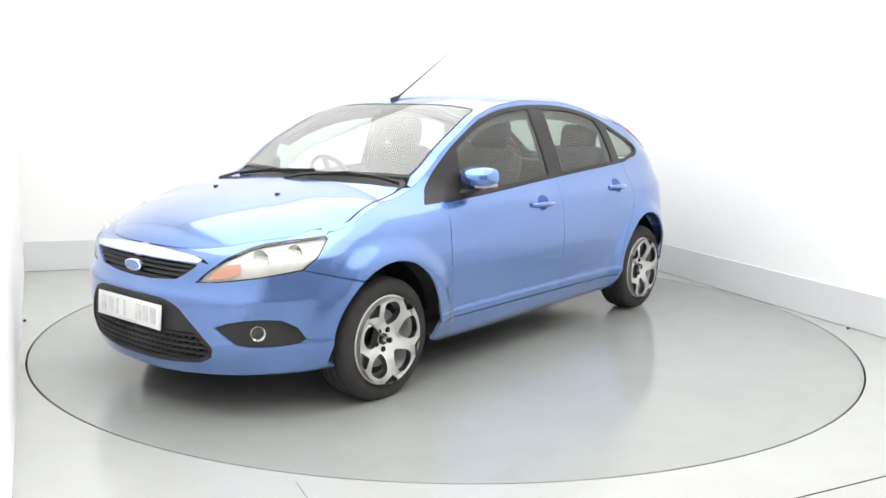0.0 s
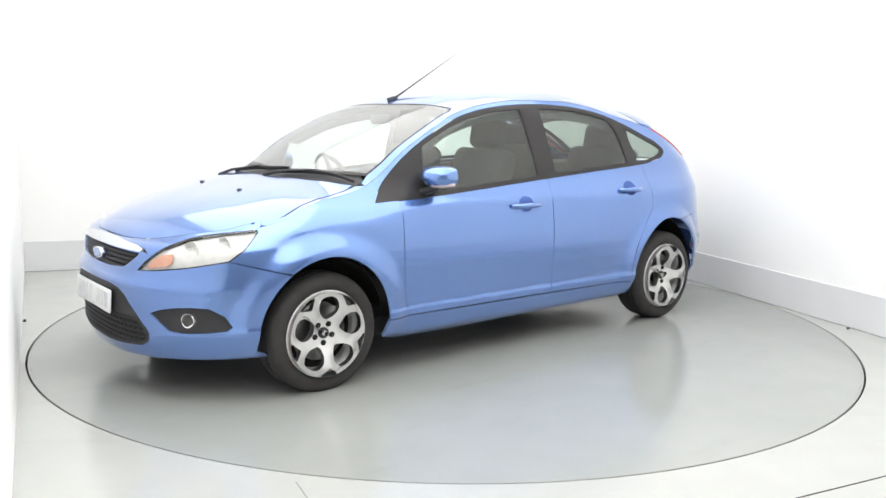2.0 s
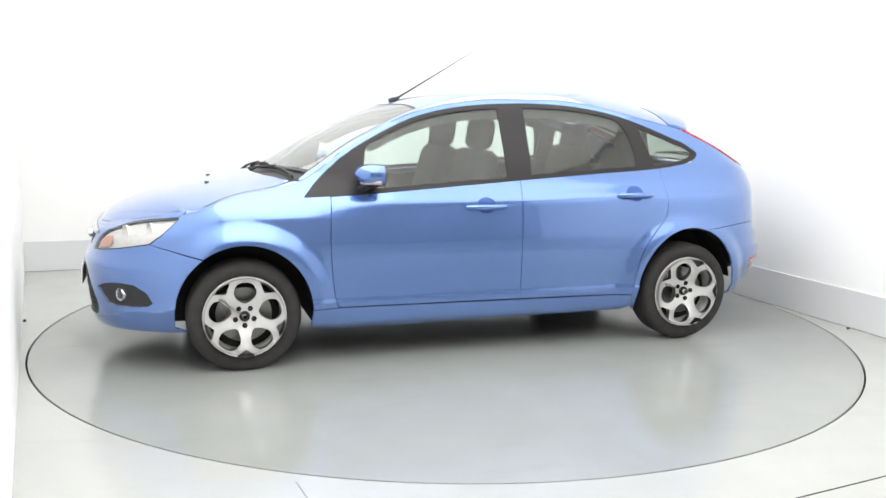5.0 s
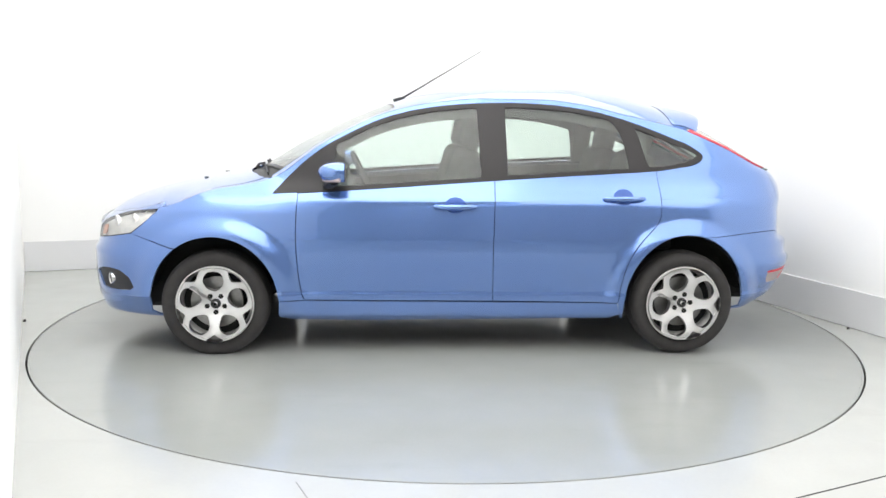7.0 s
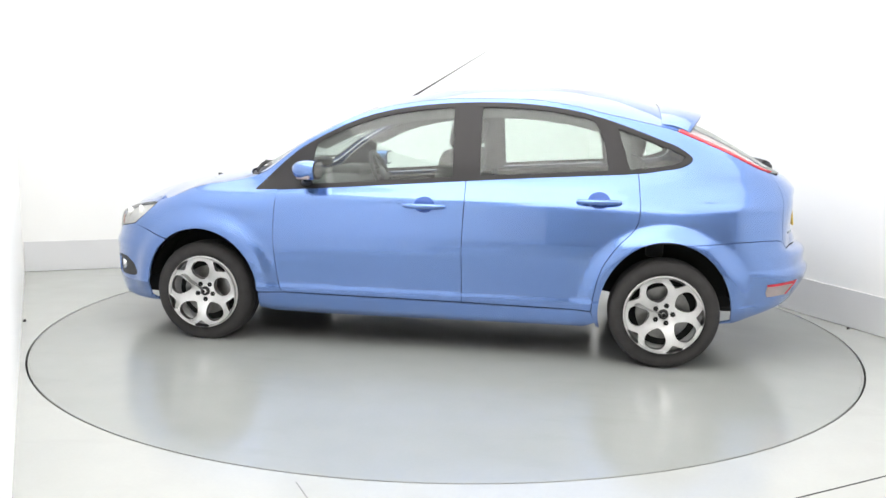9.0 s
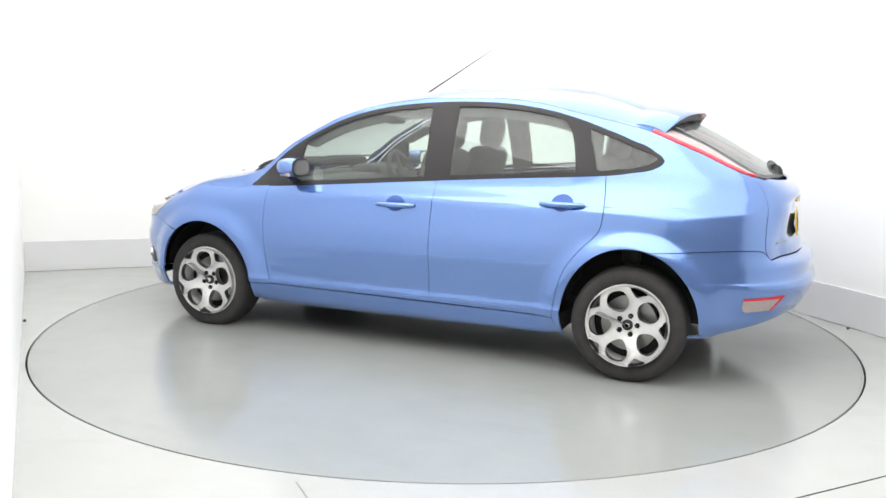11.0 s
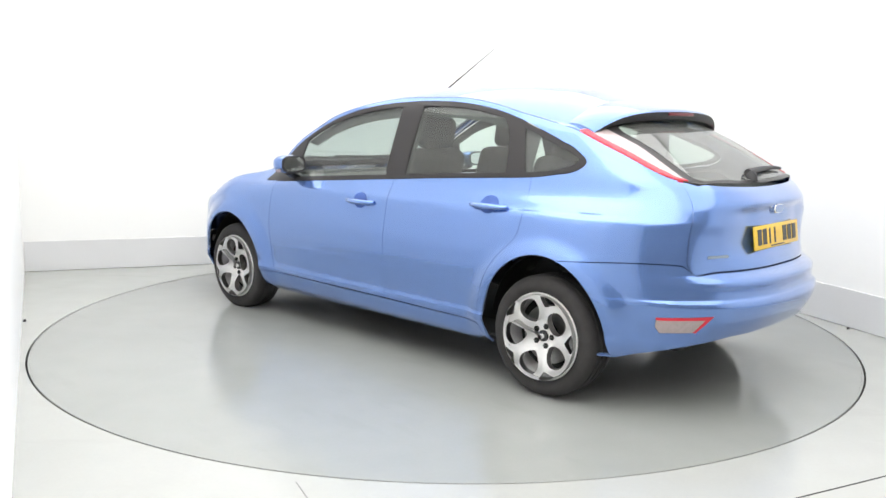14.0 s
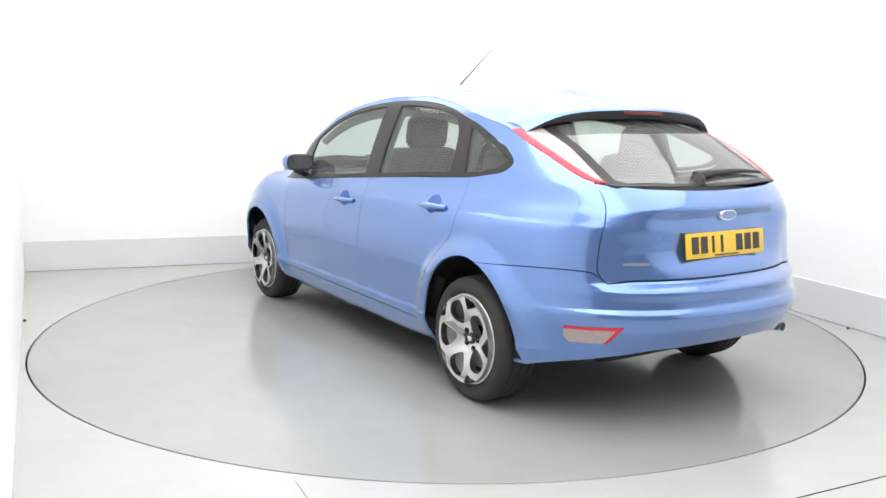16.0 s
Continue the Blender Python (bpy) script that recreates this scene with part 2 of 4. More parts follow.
def box(bm, size, m=None, bevel=0.0, seg=2):
    r = bmesh.ops.create_cube(bm, size=1.0)
    for v in r["verts"]:
        v.co = Vector((v.co.x * size[0], v.co.y * size[1], v.co.z * size[2]))
    if bevel:
        es = {e for v in r["verts"] for e in v.link_edges}
        fs = bmesh.ops.bevel(bm, geom=list(es), offset=bevel, segments=seg, profile=0.5, affect="EDGES")["faces"]
        vs = {v for f in fs for v in f.verts} | {v for v in r["verts"] if v.is_valid}
    else:
        vs = set(r["verts"])
    if m:
        for v in vs:
            v.co = m @ v.co
    return vs


def lathe(bm, profile, m=None, seg=64, close=False):
    """Turns a profile of (radius, height) about the y axis."""
    rows = []
    for r, h in profile:
        rows.append([bm.verts.new((r * math.cos(2 * math.pi * k / seg), h, r * math.sin(2 * math.pi * k / seg))) for k in range(seg)])
    for a, b in zip(rows, rows[1:] + (rows[:1] if close else [])):
        for k in range(seg):
            bm.faces.new((a[k], a[(k + 1) % seg], b[(k + 1) % seg], b[k]))
    if m:
        for row in rows:
            for v in row:
                v.co = m @ v.co
    return rows


def tube(bm, pts, r, seg=8, flat=1.0):
    """A rod along the points; r may be a number or one for each point."""
    pts = [Vector(p) for p in pts]
    rr = r if isinstance(r, (list, tuple)) else [r] * len(pts)
    rows = []
    for i, p in enumerate(pts):
        d = (pts[min(i + 1, len(pts) - 1)] - pts[max(i - 1, 0)]).normalized()
        a = d.cross(Vector((0, 0, 1)))
        a = a.normalized() if a.length > 1e-4 else Vector((1, 0, 0))
        b = a.cross(d)
        rows.append([bm.verts.new(p + (a * math.cos(2 * math.pi * k / seg) + b * flat * math.sin(2 * math.pi * k / seg)) * rr[i]) for k in range(seg)])
    for x, y in zip(rows, rows[1:]):
        for k in range(seg):
            bm.faces.new((x[k], x[(k + 1) % seg], y[(k + 1) % seg], y[k]))
    bm.faces.new(rows[0][::-1])
    bm.faces.new(rows[-1])


def prism(bm, outline, y0, y1, m=None, bevel=0.0):
    """A plate with the outline (x, z), from y0 to y1."""
    vs = [bm.verts.new((p[0], y0, p[1])) for p in outline]
    f = bm.faces.new(vs)
    r = bmesh.ops.extrude_face_region(bm, geom=[f])
    top = [v for v in r["geom"] if isinstance(v, bmesh.types.BMVert)]
    for v in top:
        v.co.y = y1
    if bevel:
        es = {e for v in top for e in v.link_edges if all(w in top for w in e.verts)}
        bmesh.ops.bevel(bm, geom=list(es), offset=bevel, segments=2, profile=0.5, affect="EDGES")
    if m:
        for v in bm.verts:
            v.co = m @ v.co
    bmesh.ops.recalc_face_normals(bm, faces=bm.faces[:])


# ---------------------------------------------------------------- room
ANG = radians(20.7)
NR = Vector((math.cos(ANG), math.sin(ANG)))            # towards the right wall
NB = Vector((-math.sin(ANG), math.cos(ANG)))           # towards the back wall
RIGHT, BACK, LEFT, FRONT, TOP = 2.531, 2.58, -2.733, -6.2, 3.2
KICK_H = 0.253


def room_point(a, b, z):
    p = NR * a + NB * b
    return Vector((p.x, p.y, z))


def slab(name, a0, a1, b0, b1, z0, z1, mat, label="", bevel=0.0):
    bm = bmesh.new()
    m = pose(0, 0, 0, 0, 0, math.degrees(ANG)) @ Matrix.Translation(((a0 + a1) / 2, (b0 + b1) / 2, (z0 + z1) / 2))
    box(bm, (a1 - a0, b1 - b0, z1 - z0), m, bevel)
    return tagged(part(name, bm, mat, smooth=False), label, kind="structure")


DISC_R = 2.489


def room():
    bm = bmesh.new()
    outer = [room_point(a, b, 0) for a, b in ((LEFT - 0.6, FRONT - 0.3), (RIGHT + 0.3, FRONT - 0.3), (RIGHT + 0.3, BACK + 0.3), (LEFT - 0.6, BACK + 0.3))]
    seg = 160
    inner = [bm.verts.new(((DISC_R + 0.010) * math.cos(2 * math.pi * k / seg), (DISC_R + 0.010) * math.sin(2 * math.pi * k / seg), 0)) for k in range(seg)]
    low = [bm.verts.new((v.co.x, v.co.y, -0.06)) for v in inner]
    ov = [bm.verts.new(p) for p in outer]
    es = [bm.edges.new((inner[k], inner[(k + 1) % seg])) for k in range(seg)] + [bm.edges.new((ov[k], ov[(k + 1) % 4])) for k in range(4)]
    bmesh.ops.triangle_fill(bm, use_beauty=True, edges=es)
    for f in list(bm.faces):
        if f.normal.z < 0:
            f.normal_flip()
    for k in range(seg):
        bm.faces.new((inner[k], low[k], low[(k + 1) % seg], inner[(k + 1) % seg]))
    bm.normal_update()
    for f in [f for f in bm.faces if abs(f.normal.z) > 0.5 and f.normal.z < 0]:
        f.normal_flip()
    tagged(part("floor", bm, FLOOR, smooth=False), "glossy pale grey painted studio floor", kind="structure")
    bm = bmesh.new()
    lathe(bm, [(DISC_R - 0.3, -0.05), (DISC_R + 0.05, -0.05)], pose(0, 0, 0, 90), seg=160)
    tagged(part("turntable_pit", bm, SEAL, smooth=False), "dark pit under the turntable's rim gap", kind="structure")
    t = 0.15
    slab("wall_right", RIGHT, RIGHT + t, FRONT, BACK, -0.05, TOP, WALL, "bright white studio wall")
    slab("wall_back", LEFT - 0.5, RIGHT + t, BACK, BACK + t, -0.05, TOP, WALL, "bright white studio wall")
    bm = bmesh.new()
    p, q = Vector((-3.664, 1.70)), Vector((-1.063, -3.543))
    d = q - p
    n = Vector((d.y, -d.x)).normalized()
    box(bm, (d.length, t, TOP + 0.05), Matrix.Translation(((p.x + q.x) / 2 + n.x * t / 2, (p.y + q.y) / 2 + n.y * t / 2, TOP / 2 - 0.025)) @ pose(0, 0, 0, 0, 0, math.degrees(math.atan2(d.y, d.x))))
    tagged(part("wall_left", bm, WALL, smooth=False), "bright white side screen of the studio", kind="structure")
    slab("wall_far_left", LEFT - 0.5, LEFT - 0.35, FRONT, BACK, -0.05, TOP, WALL, "white studio wall behind the side screen")
    # added behind the camera, out of view: dims reflections like an open end
    slab("dim_front_closure", LEFT - 0.5, RIGHT + t, FRONT - t, FRONT, -0.05, TOP, DIM, "unseen grey wall standing in for the studio's dim open end")
    slab("ceiling", LEFT - 0.5, RIGHT + t, FRONT - t, BACK + t, TOP, TOP + 0.1, WALL, "white studio ceiling")
    k = 0.012
    slab("kick_board_right", RIGHT - k, RIGHT - 0.001, FRONT + 0.02, BACK - 0.002, 0.002, KICK_H, KICK, "pale grey kick board along the wall", 0.003)
    slab("kick_board_back", -2.789, RIGHT - k - 0.002, BACK - k, BACK - 0.001, 0.002, KICK_H, KICK, "pale grey kick board along the wall", 0.003)


def light_panel(a, b, wa, wb, glow):
    ob = tagged(new("ceiling_light"), "large white ceiling light panel, out of view, layout assumed", "light panel", "ceiling lights")
    ob.location = room_point(a, b, TOP)
    ob.rotation_euler.z = ANG
    bm = bmesh.new()
    for x, y, sx, sy in ((0, wb / 2, wa, 0.008), (0, -wb / 2, wa, 0.008), (wa / 2, 0, 0.008, wb - 0.01), (-wa / 2, 0, 0.008, wb - 0.01)):
        box(bm, (sx, sy, 0.04), pose(x, y, -0.0225))
    part("frame", bm, WALL, ob, smooth=False)
    bm = bmesh.new()
    box(bm, (wa - 0.010, wb - 0.010, 0.02), pose(0, 0, -0.035))
    part("diffuser", bm, material("light_panel_glow", (1, 1, 1), emit=(1.0, 0.985, 0.96, glow)), ob, "glowing white diffuser", smooth=False)


def turntable():
    ob = tagged(new("turntable"), "round grey painted turntable flush with the floor", "turntable")
    bm = bmesh.new()
    rows = lathe(bm, [(0.02, 0.0), (1.2, 0.0), (DISC_R - 0.012, 0.0), (DISC_R - 0.012, -0.04)], pose(0, 0, 0, 90), seg=160)
    bm.faces.new(rows[0])
    bmesh.ops.recalc_face_normals(bm, faces=bm.faces[:])
    part("deck", bm, TABLE, ob, smooth=False)
    bm = bmesh.new()
    lathe(bm, [(DISC_R - 0.0115, -0.04), (DISC_R - 0.0115, 0.0005), (DISC_R - 0.002, 0.0005), (DISC_R, -0.002), (DISC_R, -0.04)], pose(0, 0, 0, 90), seg=160)
    bmesh.ops.recalc_face_normals(bm, faces=bm.faces[:])
    part("edge_ring", bm, TABLE, ob, "thin painted edge ring", smooth=False)
    return ob


room()
for a, b, glow in PANELS:
    light_panel(a, b, 2.43, 2.84, glow)
disc = turntable()


# ---------------------------------------------------------------- car surfaces
HUB_F, HUB_R, HUB_Z, TYRE_R = 1.325, -1.325, 0.285, 0.297
LIFT = 0.016                                           # height of the body's zero above the deck
RISE_F, RISE_R = 0.369, 0.398                          # heights of the wheel arches above the hubs
XS, P_F = 1.3, 2.6
width_z = curve([(0.02, 0.68), (0.12, 0.745), (0.17, 0.790), (0.21, 0.829), (0.28, 0.852), (0.315, 0.861), (0.33, 0.861), (0.35, 0.857), (0.42, 0.861), (0.5, 0.868), (0.58, 0.8735), (0.64, 0.873), (0.72, 0.865), (0.80, 0.854), (0.85, 0.847), (0.866, 0.842), (0.89, 0.829), (0.92, 0.815), (0.96, 0.796), (1.05, 0.768), (1.13, 0.738), (1.27, 0.68), (1.36, 0.638), (1.42, 0.60), (1.5, 0.55)])
taper = curve([(-2.2, 0.07), (-1.6, 0.05), (-1.3, 0.035), (-0.9, 0.01), (-0.5, 0), (0.45, 0), (0.7, 0.025), (0.87, 0.065), (1.0, 0.115), (1.15, 0.15), (1.5, 0.16)])
front_x = curve([(0.10, 2.02), (0.16, 2.10), (0.22, 2.122), (0.3, 2.138), (0.38, 2.144), (0.45, 2.146), (0.49, 2.146), (0.52, 2.148), (0.56, 2.127), (0.6, 2.114), (0.66, 2.105), (0.70, 2.085), (0.74, 2.0), (0.79, 1.875), (0.85, 1.74), (0.95, 1.6)])
rear_x = curve([(0.12, -1.93), (0.2, -1.99), (0.28, -2.07), (0.34, -2.12), (0.40, -2.16), (0.45, -2.185), (0.50, -2.197), (0.518, -2.192), (0.535, -2.172), (0.56, -2.172), (0.60, -2.178), (0.625, -2.170), (0.65, -2.158), (0.75, -2.148), (0.86, -2.126), (0.93, -2.098), (1.0, -2.04), (1.05, -1.97), (1.16, -1.80), (1.265, -1.62), (1.34, -1.5)])

rear_p = curve([(0.2, 2.6), (0.5, 2.6), (0.62, 2.45), (0.8, 2.5), (0.9, 2.75), (1.0, 3.2), (1.05, 3.5), (1.2, 3.7)])


def arc_table(a, b, p):
    ph = np.linspace(0, math.pi / 2, 600)
    x, y = a * np.sin(ph) ** (2 / p), b * np.cos(ph).clip(0) ** (2 / p)
    return ph, np.concatenate([[0], np.cumsum(np.hypot(np.diff(x), np.diff(y)))])


PH, ARC = arc_table(0.84, 0.87, P_F)
PH, ARC = PH.tolist(), ARC.tolist()
LEN = ARC[-1]
END = XS + LEN


def swage(x):
    """Height of the crease along the doors."""
    return 0.846 - 0.033 * x


def half_width(x, z):
    w = width_z(z) * (1 - sstep((z - 0.77) / 0.28) * taper(x))
    d = swage(x) - z
    if 0 < d < 0.2 and -1.8 < x < 0.7:
        w -= 0.0045 * sstep(d / 0.011) * math.exp(-d / 0.045) * sstep((0.68 - x) / 0.45) * sstep((x + 1.78) / 0.3)
    for hx in (HUB_F, HUB_R):
        r = math.hypot(x - hx, z - HUB_Z)
        if r < 0.75:
            w += 0.034 * sstep((0.50 - r) / 0.12) * sstep((z - 0.15) / 0.2)
    return w


def S(s, z):
    """The car's left flank: s along it from the tail's middle (-END) to the nose's middle (END), z its height."""
    if abs(s) <= XS:
        return (s, half_width(s, z), z)
    f = float(np.interp(min(abs(s), END) - XS, ARC, PH))
    over = max(0.0, abs(s) - END)
    if s > 0:
        p, xe = P_F, front_x(z)
    else:
        p, xe = rear_p(z), rear_x(z)
    k, c = math.sin(f) ** (2 / p), max(0.0, math.cos(f)) ** (2 / p)
    x = math.copysign(XS, s) + (xe - math.copysign(XS, s)) * k
    y = half_width(x, z) * c - over
    if x < -1.8 and 0.60 < z < 1.0:
        x += 0.040 * sstep((0.69 - abs(y)) / 0.20) * sstep((z - 0.606) / 0.042) * sstep((0.95 - z) / 0.25)
        x += 0.044 * sstep((0.56 - abs(y)) / 0.32) * sstep((z - 0.66) / 0.11) * sstep((0.955 - z) / 0.06)
    return (x, y, z)


def s_of_y(y, z, front=True):
    lo, hi = XS, END
    for _ in range(40):
        m = (lo + hi) / 2
        if S(m if front else -m, z)[1] > y:
            lo = m
        else:
            hi = m
    return lo if front else -lo


def s_of_x(x, z):
    if abs(x) <= XS:
        return x
    lo, hi = XS, END
    for _ in range(40):
        m = (lo + hi) / 2
        if abs(S(math.copysign(m, x), z)[0]) < abs(x):
            lo = m
        else:
            hi = m
    return math.copysign(lo, x)


def F(*pts):
    return [(s_of_y(y, z), z) for y, z in pts]


def R(*pts):
    return [(s_of_y(y, z, False), z) for y, z in pts]


rail = curve([(s_of_x(x, z), z) for x, z in ((1.6, 0.828), (1.4, 0.882), (1.2, 0.922), (1.05, 0.955), (0.97, 0.992), (0.9, 1.042), (0.777, 1.138), (0.62, 1.228), (0.4, 1.333), (0.142, 1.396), (-0.18, 1.428), (-0.5, 1.428), (-0.77, 1.40), (-0.97, 1.355), (-1.17, 1.312), (-1.35, 1.268), (-1.6, 1.165), (-1.85, 1.055))] + F((0.75, 0.803), (0.66, 0.787), (0.56, 0.766), (0.46, 0.742), (0.36, 0.728), (0.2, 0.720), (0.0, 0.718)) + R((0.45, 1.040), (0.25, 1.030), (0.0, 1.025)))
mid_z = curve([(2.056, 0.7185), (2.035, 0.742), (1.93, 0.804), (1.69, 0.885), (1.42, 0.942), (1.2, 0.985), (1.13, 1.012), (1.05, 1.060), (0.9, 1.153), (0.68, 1.263), (0.45, 1.363), (0.3, 1.420), (0.178, 1.455), (-0.04, 1.492), (-0.33, 1.514), (-0.63, 1.513), (-0.96, 1.486), (-1.23, 1.432), (-1.36, 1.386), (-1.45, 1.335), (-1.6, 1.26), (-1.8, 1.146), (-2.005, 1.025)])
RAIL = [S(s, rail(s)) for s in np.linspace(-END, END, 700).tolist()]
RAIL_X = np.maximum.accumulate(np.array([p[0] for p in RAIL]) + np.linspace(0, 1e-6, 700))
RAIL_Y, RAIL_Z = np.array([p[1] for p in RAIL]), np.array([p[2] for p in RAIL])


def rail_y(x):
    return float(np.interp(x, RAIL_X, RAIL_Y))


def U(x, y):
    """The car's upper side: bonnet, windscreen, roof and rear window."""
    yr, zr, zc = max(rail_y(x), 1e-4), float(np.interp(x, RAIL_X, RAIL_Z)), mid_z(x)
    t = min(1.0, abs(y) / yr)
    return (x, y, zc - (zc - zr) * t ** 2.6)


def rail_line(s0, s1, n=24):
    return [(s, rail(s)) for s in np.linspace(s0, s1, n).tolist()]


def rail_plan(x0, x1, n=24):
    return [(x, rail_y(x)) for x in np.linspace(x0, x1, n).tolist()]


def arch(hx, a0, a1, r=0.362, n=20):
    out = []
    for k in range(n + 1):
        a = radians(a0 + (a1 - a0) * k / n)
        x, z = hx + (r - 0.012) * math.cos(a), HUB_Z + (RISE_F if hx > 0 else RISE_R) * math.sin(a)
        out.append((s_of_x(x, z), z))
    return out


def flank(sheet, poly, step, rim=0.012):
    """Fills a panel of the flank in rows that run along the crease."""
    return sheet.fill([(u, z - swage(u)) for u, z in poly], lambda u, q: S(u, q + swage(u)), step, True, rim, step2=0.012)


def ribbon(lines, width=0.016, depth=0.007, lift=S, flip=True):
    """Dark strips behind the gaps between panels."""
    sh = Sheet()
    for line in lines:
        a = [Vector(p[:2]) for p in line]
        left, right = [], []
        for i, p in enumerate(a):
            d = (a[min(i + 1, len(a) - 1)] - a[max(i - 1, 0)]).normalized()
            n = Vector((-d.y, d.x)) * width / 2
            left.append(tuple(p + n)), right.append(tuple(p - n))
        for i in range(len(a) - 1):
            sh.fill([left[i], left[i + 1], right[i + 1], right[i]], lift, 0.05, flip, 0, -depth)
    return sh.weld()


# ---------------------------------------------------------------- car outlines
car = tagged(new("car"), "light blue metallic five-door hatchback car on a turntable", "car")
belt = run([(1.0, 0.884), (0.769, 0.897), (0.332, 0.929), (-0.143, 0.965), (-0.624, 1.0), (-1.112, 1.031), (-1.26, 1.048)], 4)
belt_z = curve([(p[0], p[1]) for p in belt])
dlo_top = run([(1.01, 0.888), (0.905, 0.998), (0.777, 1.109), (0.619, 1.206), (0.397, 1.308), (0.142, 1.371), (-0.179, 1.402), (-0.503, 1.402), (-0.767, 1.373), (-0.968, 1.325), (-1.172, 1.255), (-1.327, 1.192), (-1.415, 1.14)], 4)
dlo_tip = run([(-1.415, 1.14), (-1.425, 1.12), (-1.40, 1.095), (-1.34, 1.067), (-1.26, 1.048)], 4)
top_z = curve([(p[0], p[1]) for p in dlo_top])
door_front = run([(0.868, 0.890), (0.876, 0.75), (0.877, 0.60), (0.862, 0.42), (0.842, 0.32), (0.825, 0.300)], 4)
b_line = [(-0.222, 0.296), (-0.216, 0.6), (-0.225, belt_z(-0.225))]
door_rear = run([(-1.16, belt_z(-1.16)), (-1.17, 0.93), (-1.173, 0.83), (-1.152, 0.745), (-1.055, 0.64), (-0.985, 0.53), (-0.95, 0.40), (-0.935, 0.287)], 4)
head = F((0.405, 0.592), (0.45, 0.635), (0.50, 0.678), (0.54, 0.722), (0.565, 0.746), (0.60, 0.760), (0.667, 0.775), (0.758, 0.792), (0.775, 0.780), (0.79, 0.735), (0.796, 0.705), (0.775, 0.655), (0.654, 0.622), (0.514, 0.600))
lamp_low = head[11]
seam_f = [(s_of_x(1.53, 0.584), 0.584), lamp_low]
gate_edge = R((0.590, 1.050), (0.588, 1.0), (0.615, 0.875), (0.637, 0.775), (0.645, 0.70), (0.632, 0.662), (0.610, 0.640))
seam_r = [gate_edge[-1]] + R((0.643, 0.670), (0.658, 0.684), (0.69, 0.689), (0.74, 0.691), (0.80, 0.688), (0.84, 0.680)) + [(s_of_x(-1.42, 0.668), 0.668)]

body = part("underbody", bmesh.new(), GRIME, car)


def build_shell():
    # floor pan and wheel wells
    bm = bmesh.new()
    box(bm, (1.9, 1.40, 0.10), pose(0.0, 0, 0.22), 0.02)
    box(bm, (0.70, 1.0, 0.2), pose(1.55, 0, 0.28), 0.03)
    box(bm, (0.62, 1.0, 0.12), pose(-1.55, 0, 0.30), 0.03)
    box(bm, (0.45, 0.9, 0.30), pose(1.76, 0, 0.42), 0.04)
    box(bm, (0.45, 0.9, 0.25), pose(-1.78, 0, 0.46), 0.04)
    bm.to_mesh(body.data)
    bm.free()
    for side in (1, -1):
        for hx in (HUB_F, HUB_R):
            bm = bmesh.new()
            seg, rows = 32, []
            for y, r in ((0.800, 0.356), (0.78, 0.372), (0.55, 0.372), (0.545, 0.05)):
                rows.append([bm.verts.new((hx + r * math.cos(a), side * y, HUB_Z + r * (1.02 if hx > 0 else 1.1) * math.sin(a))) for a in (radians(9 + 162 * k / seg) for k in range(seg + 1))])
            for a, b in zip(rows, rows[1:]):
                for k in range(seg):
                    bm.faces.new((a[k], a[k + 1], b[k + 1], b[k]))
            part("wheel_arch_liner", bm, DARK, car, "black wheel arch liner")


build_shell()
left_doors, right_doors = {}, {}


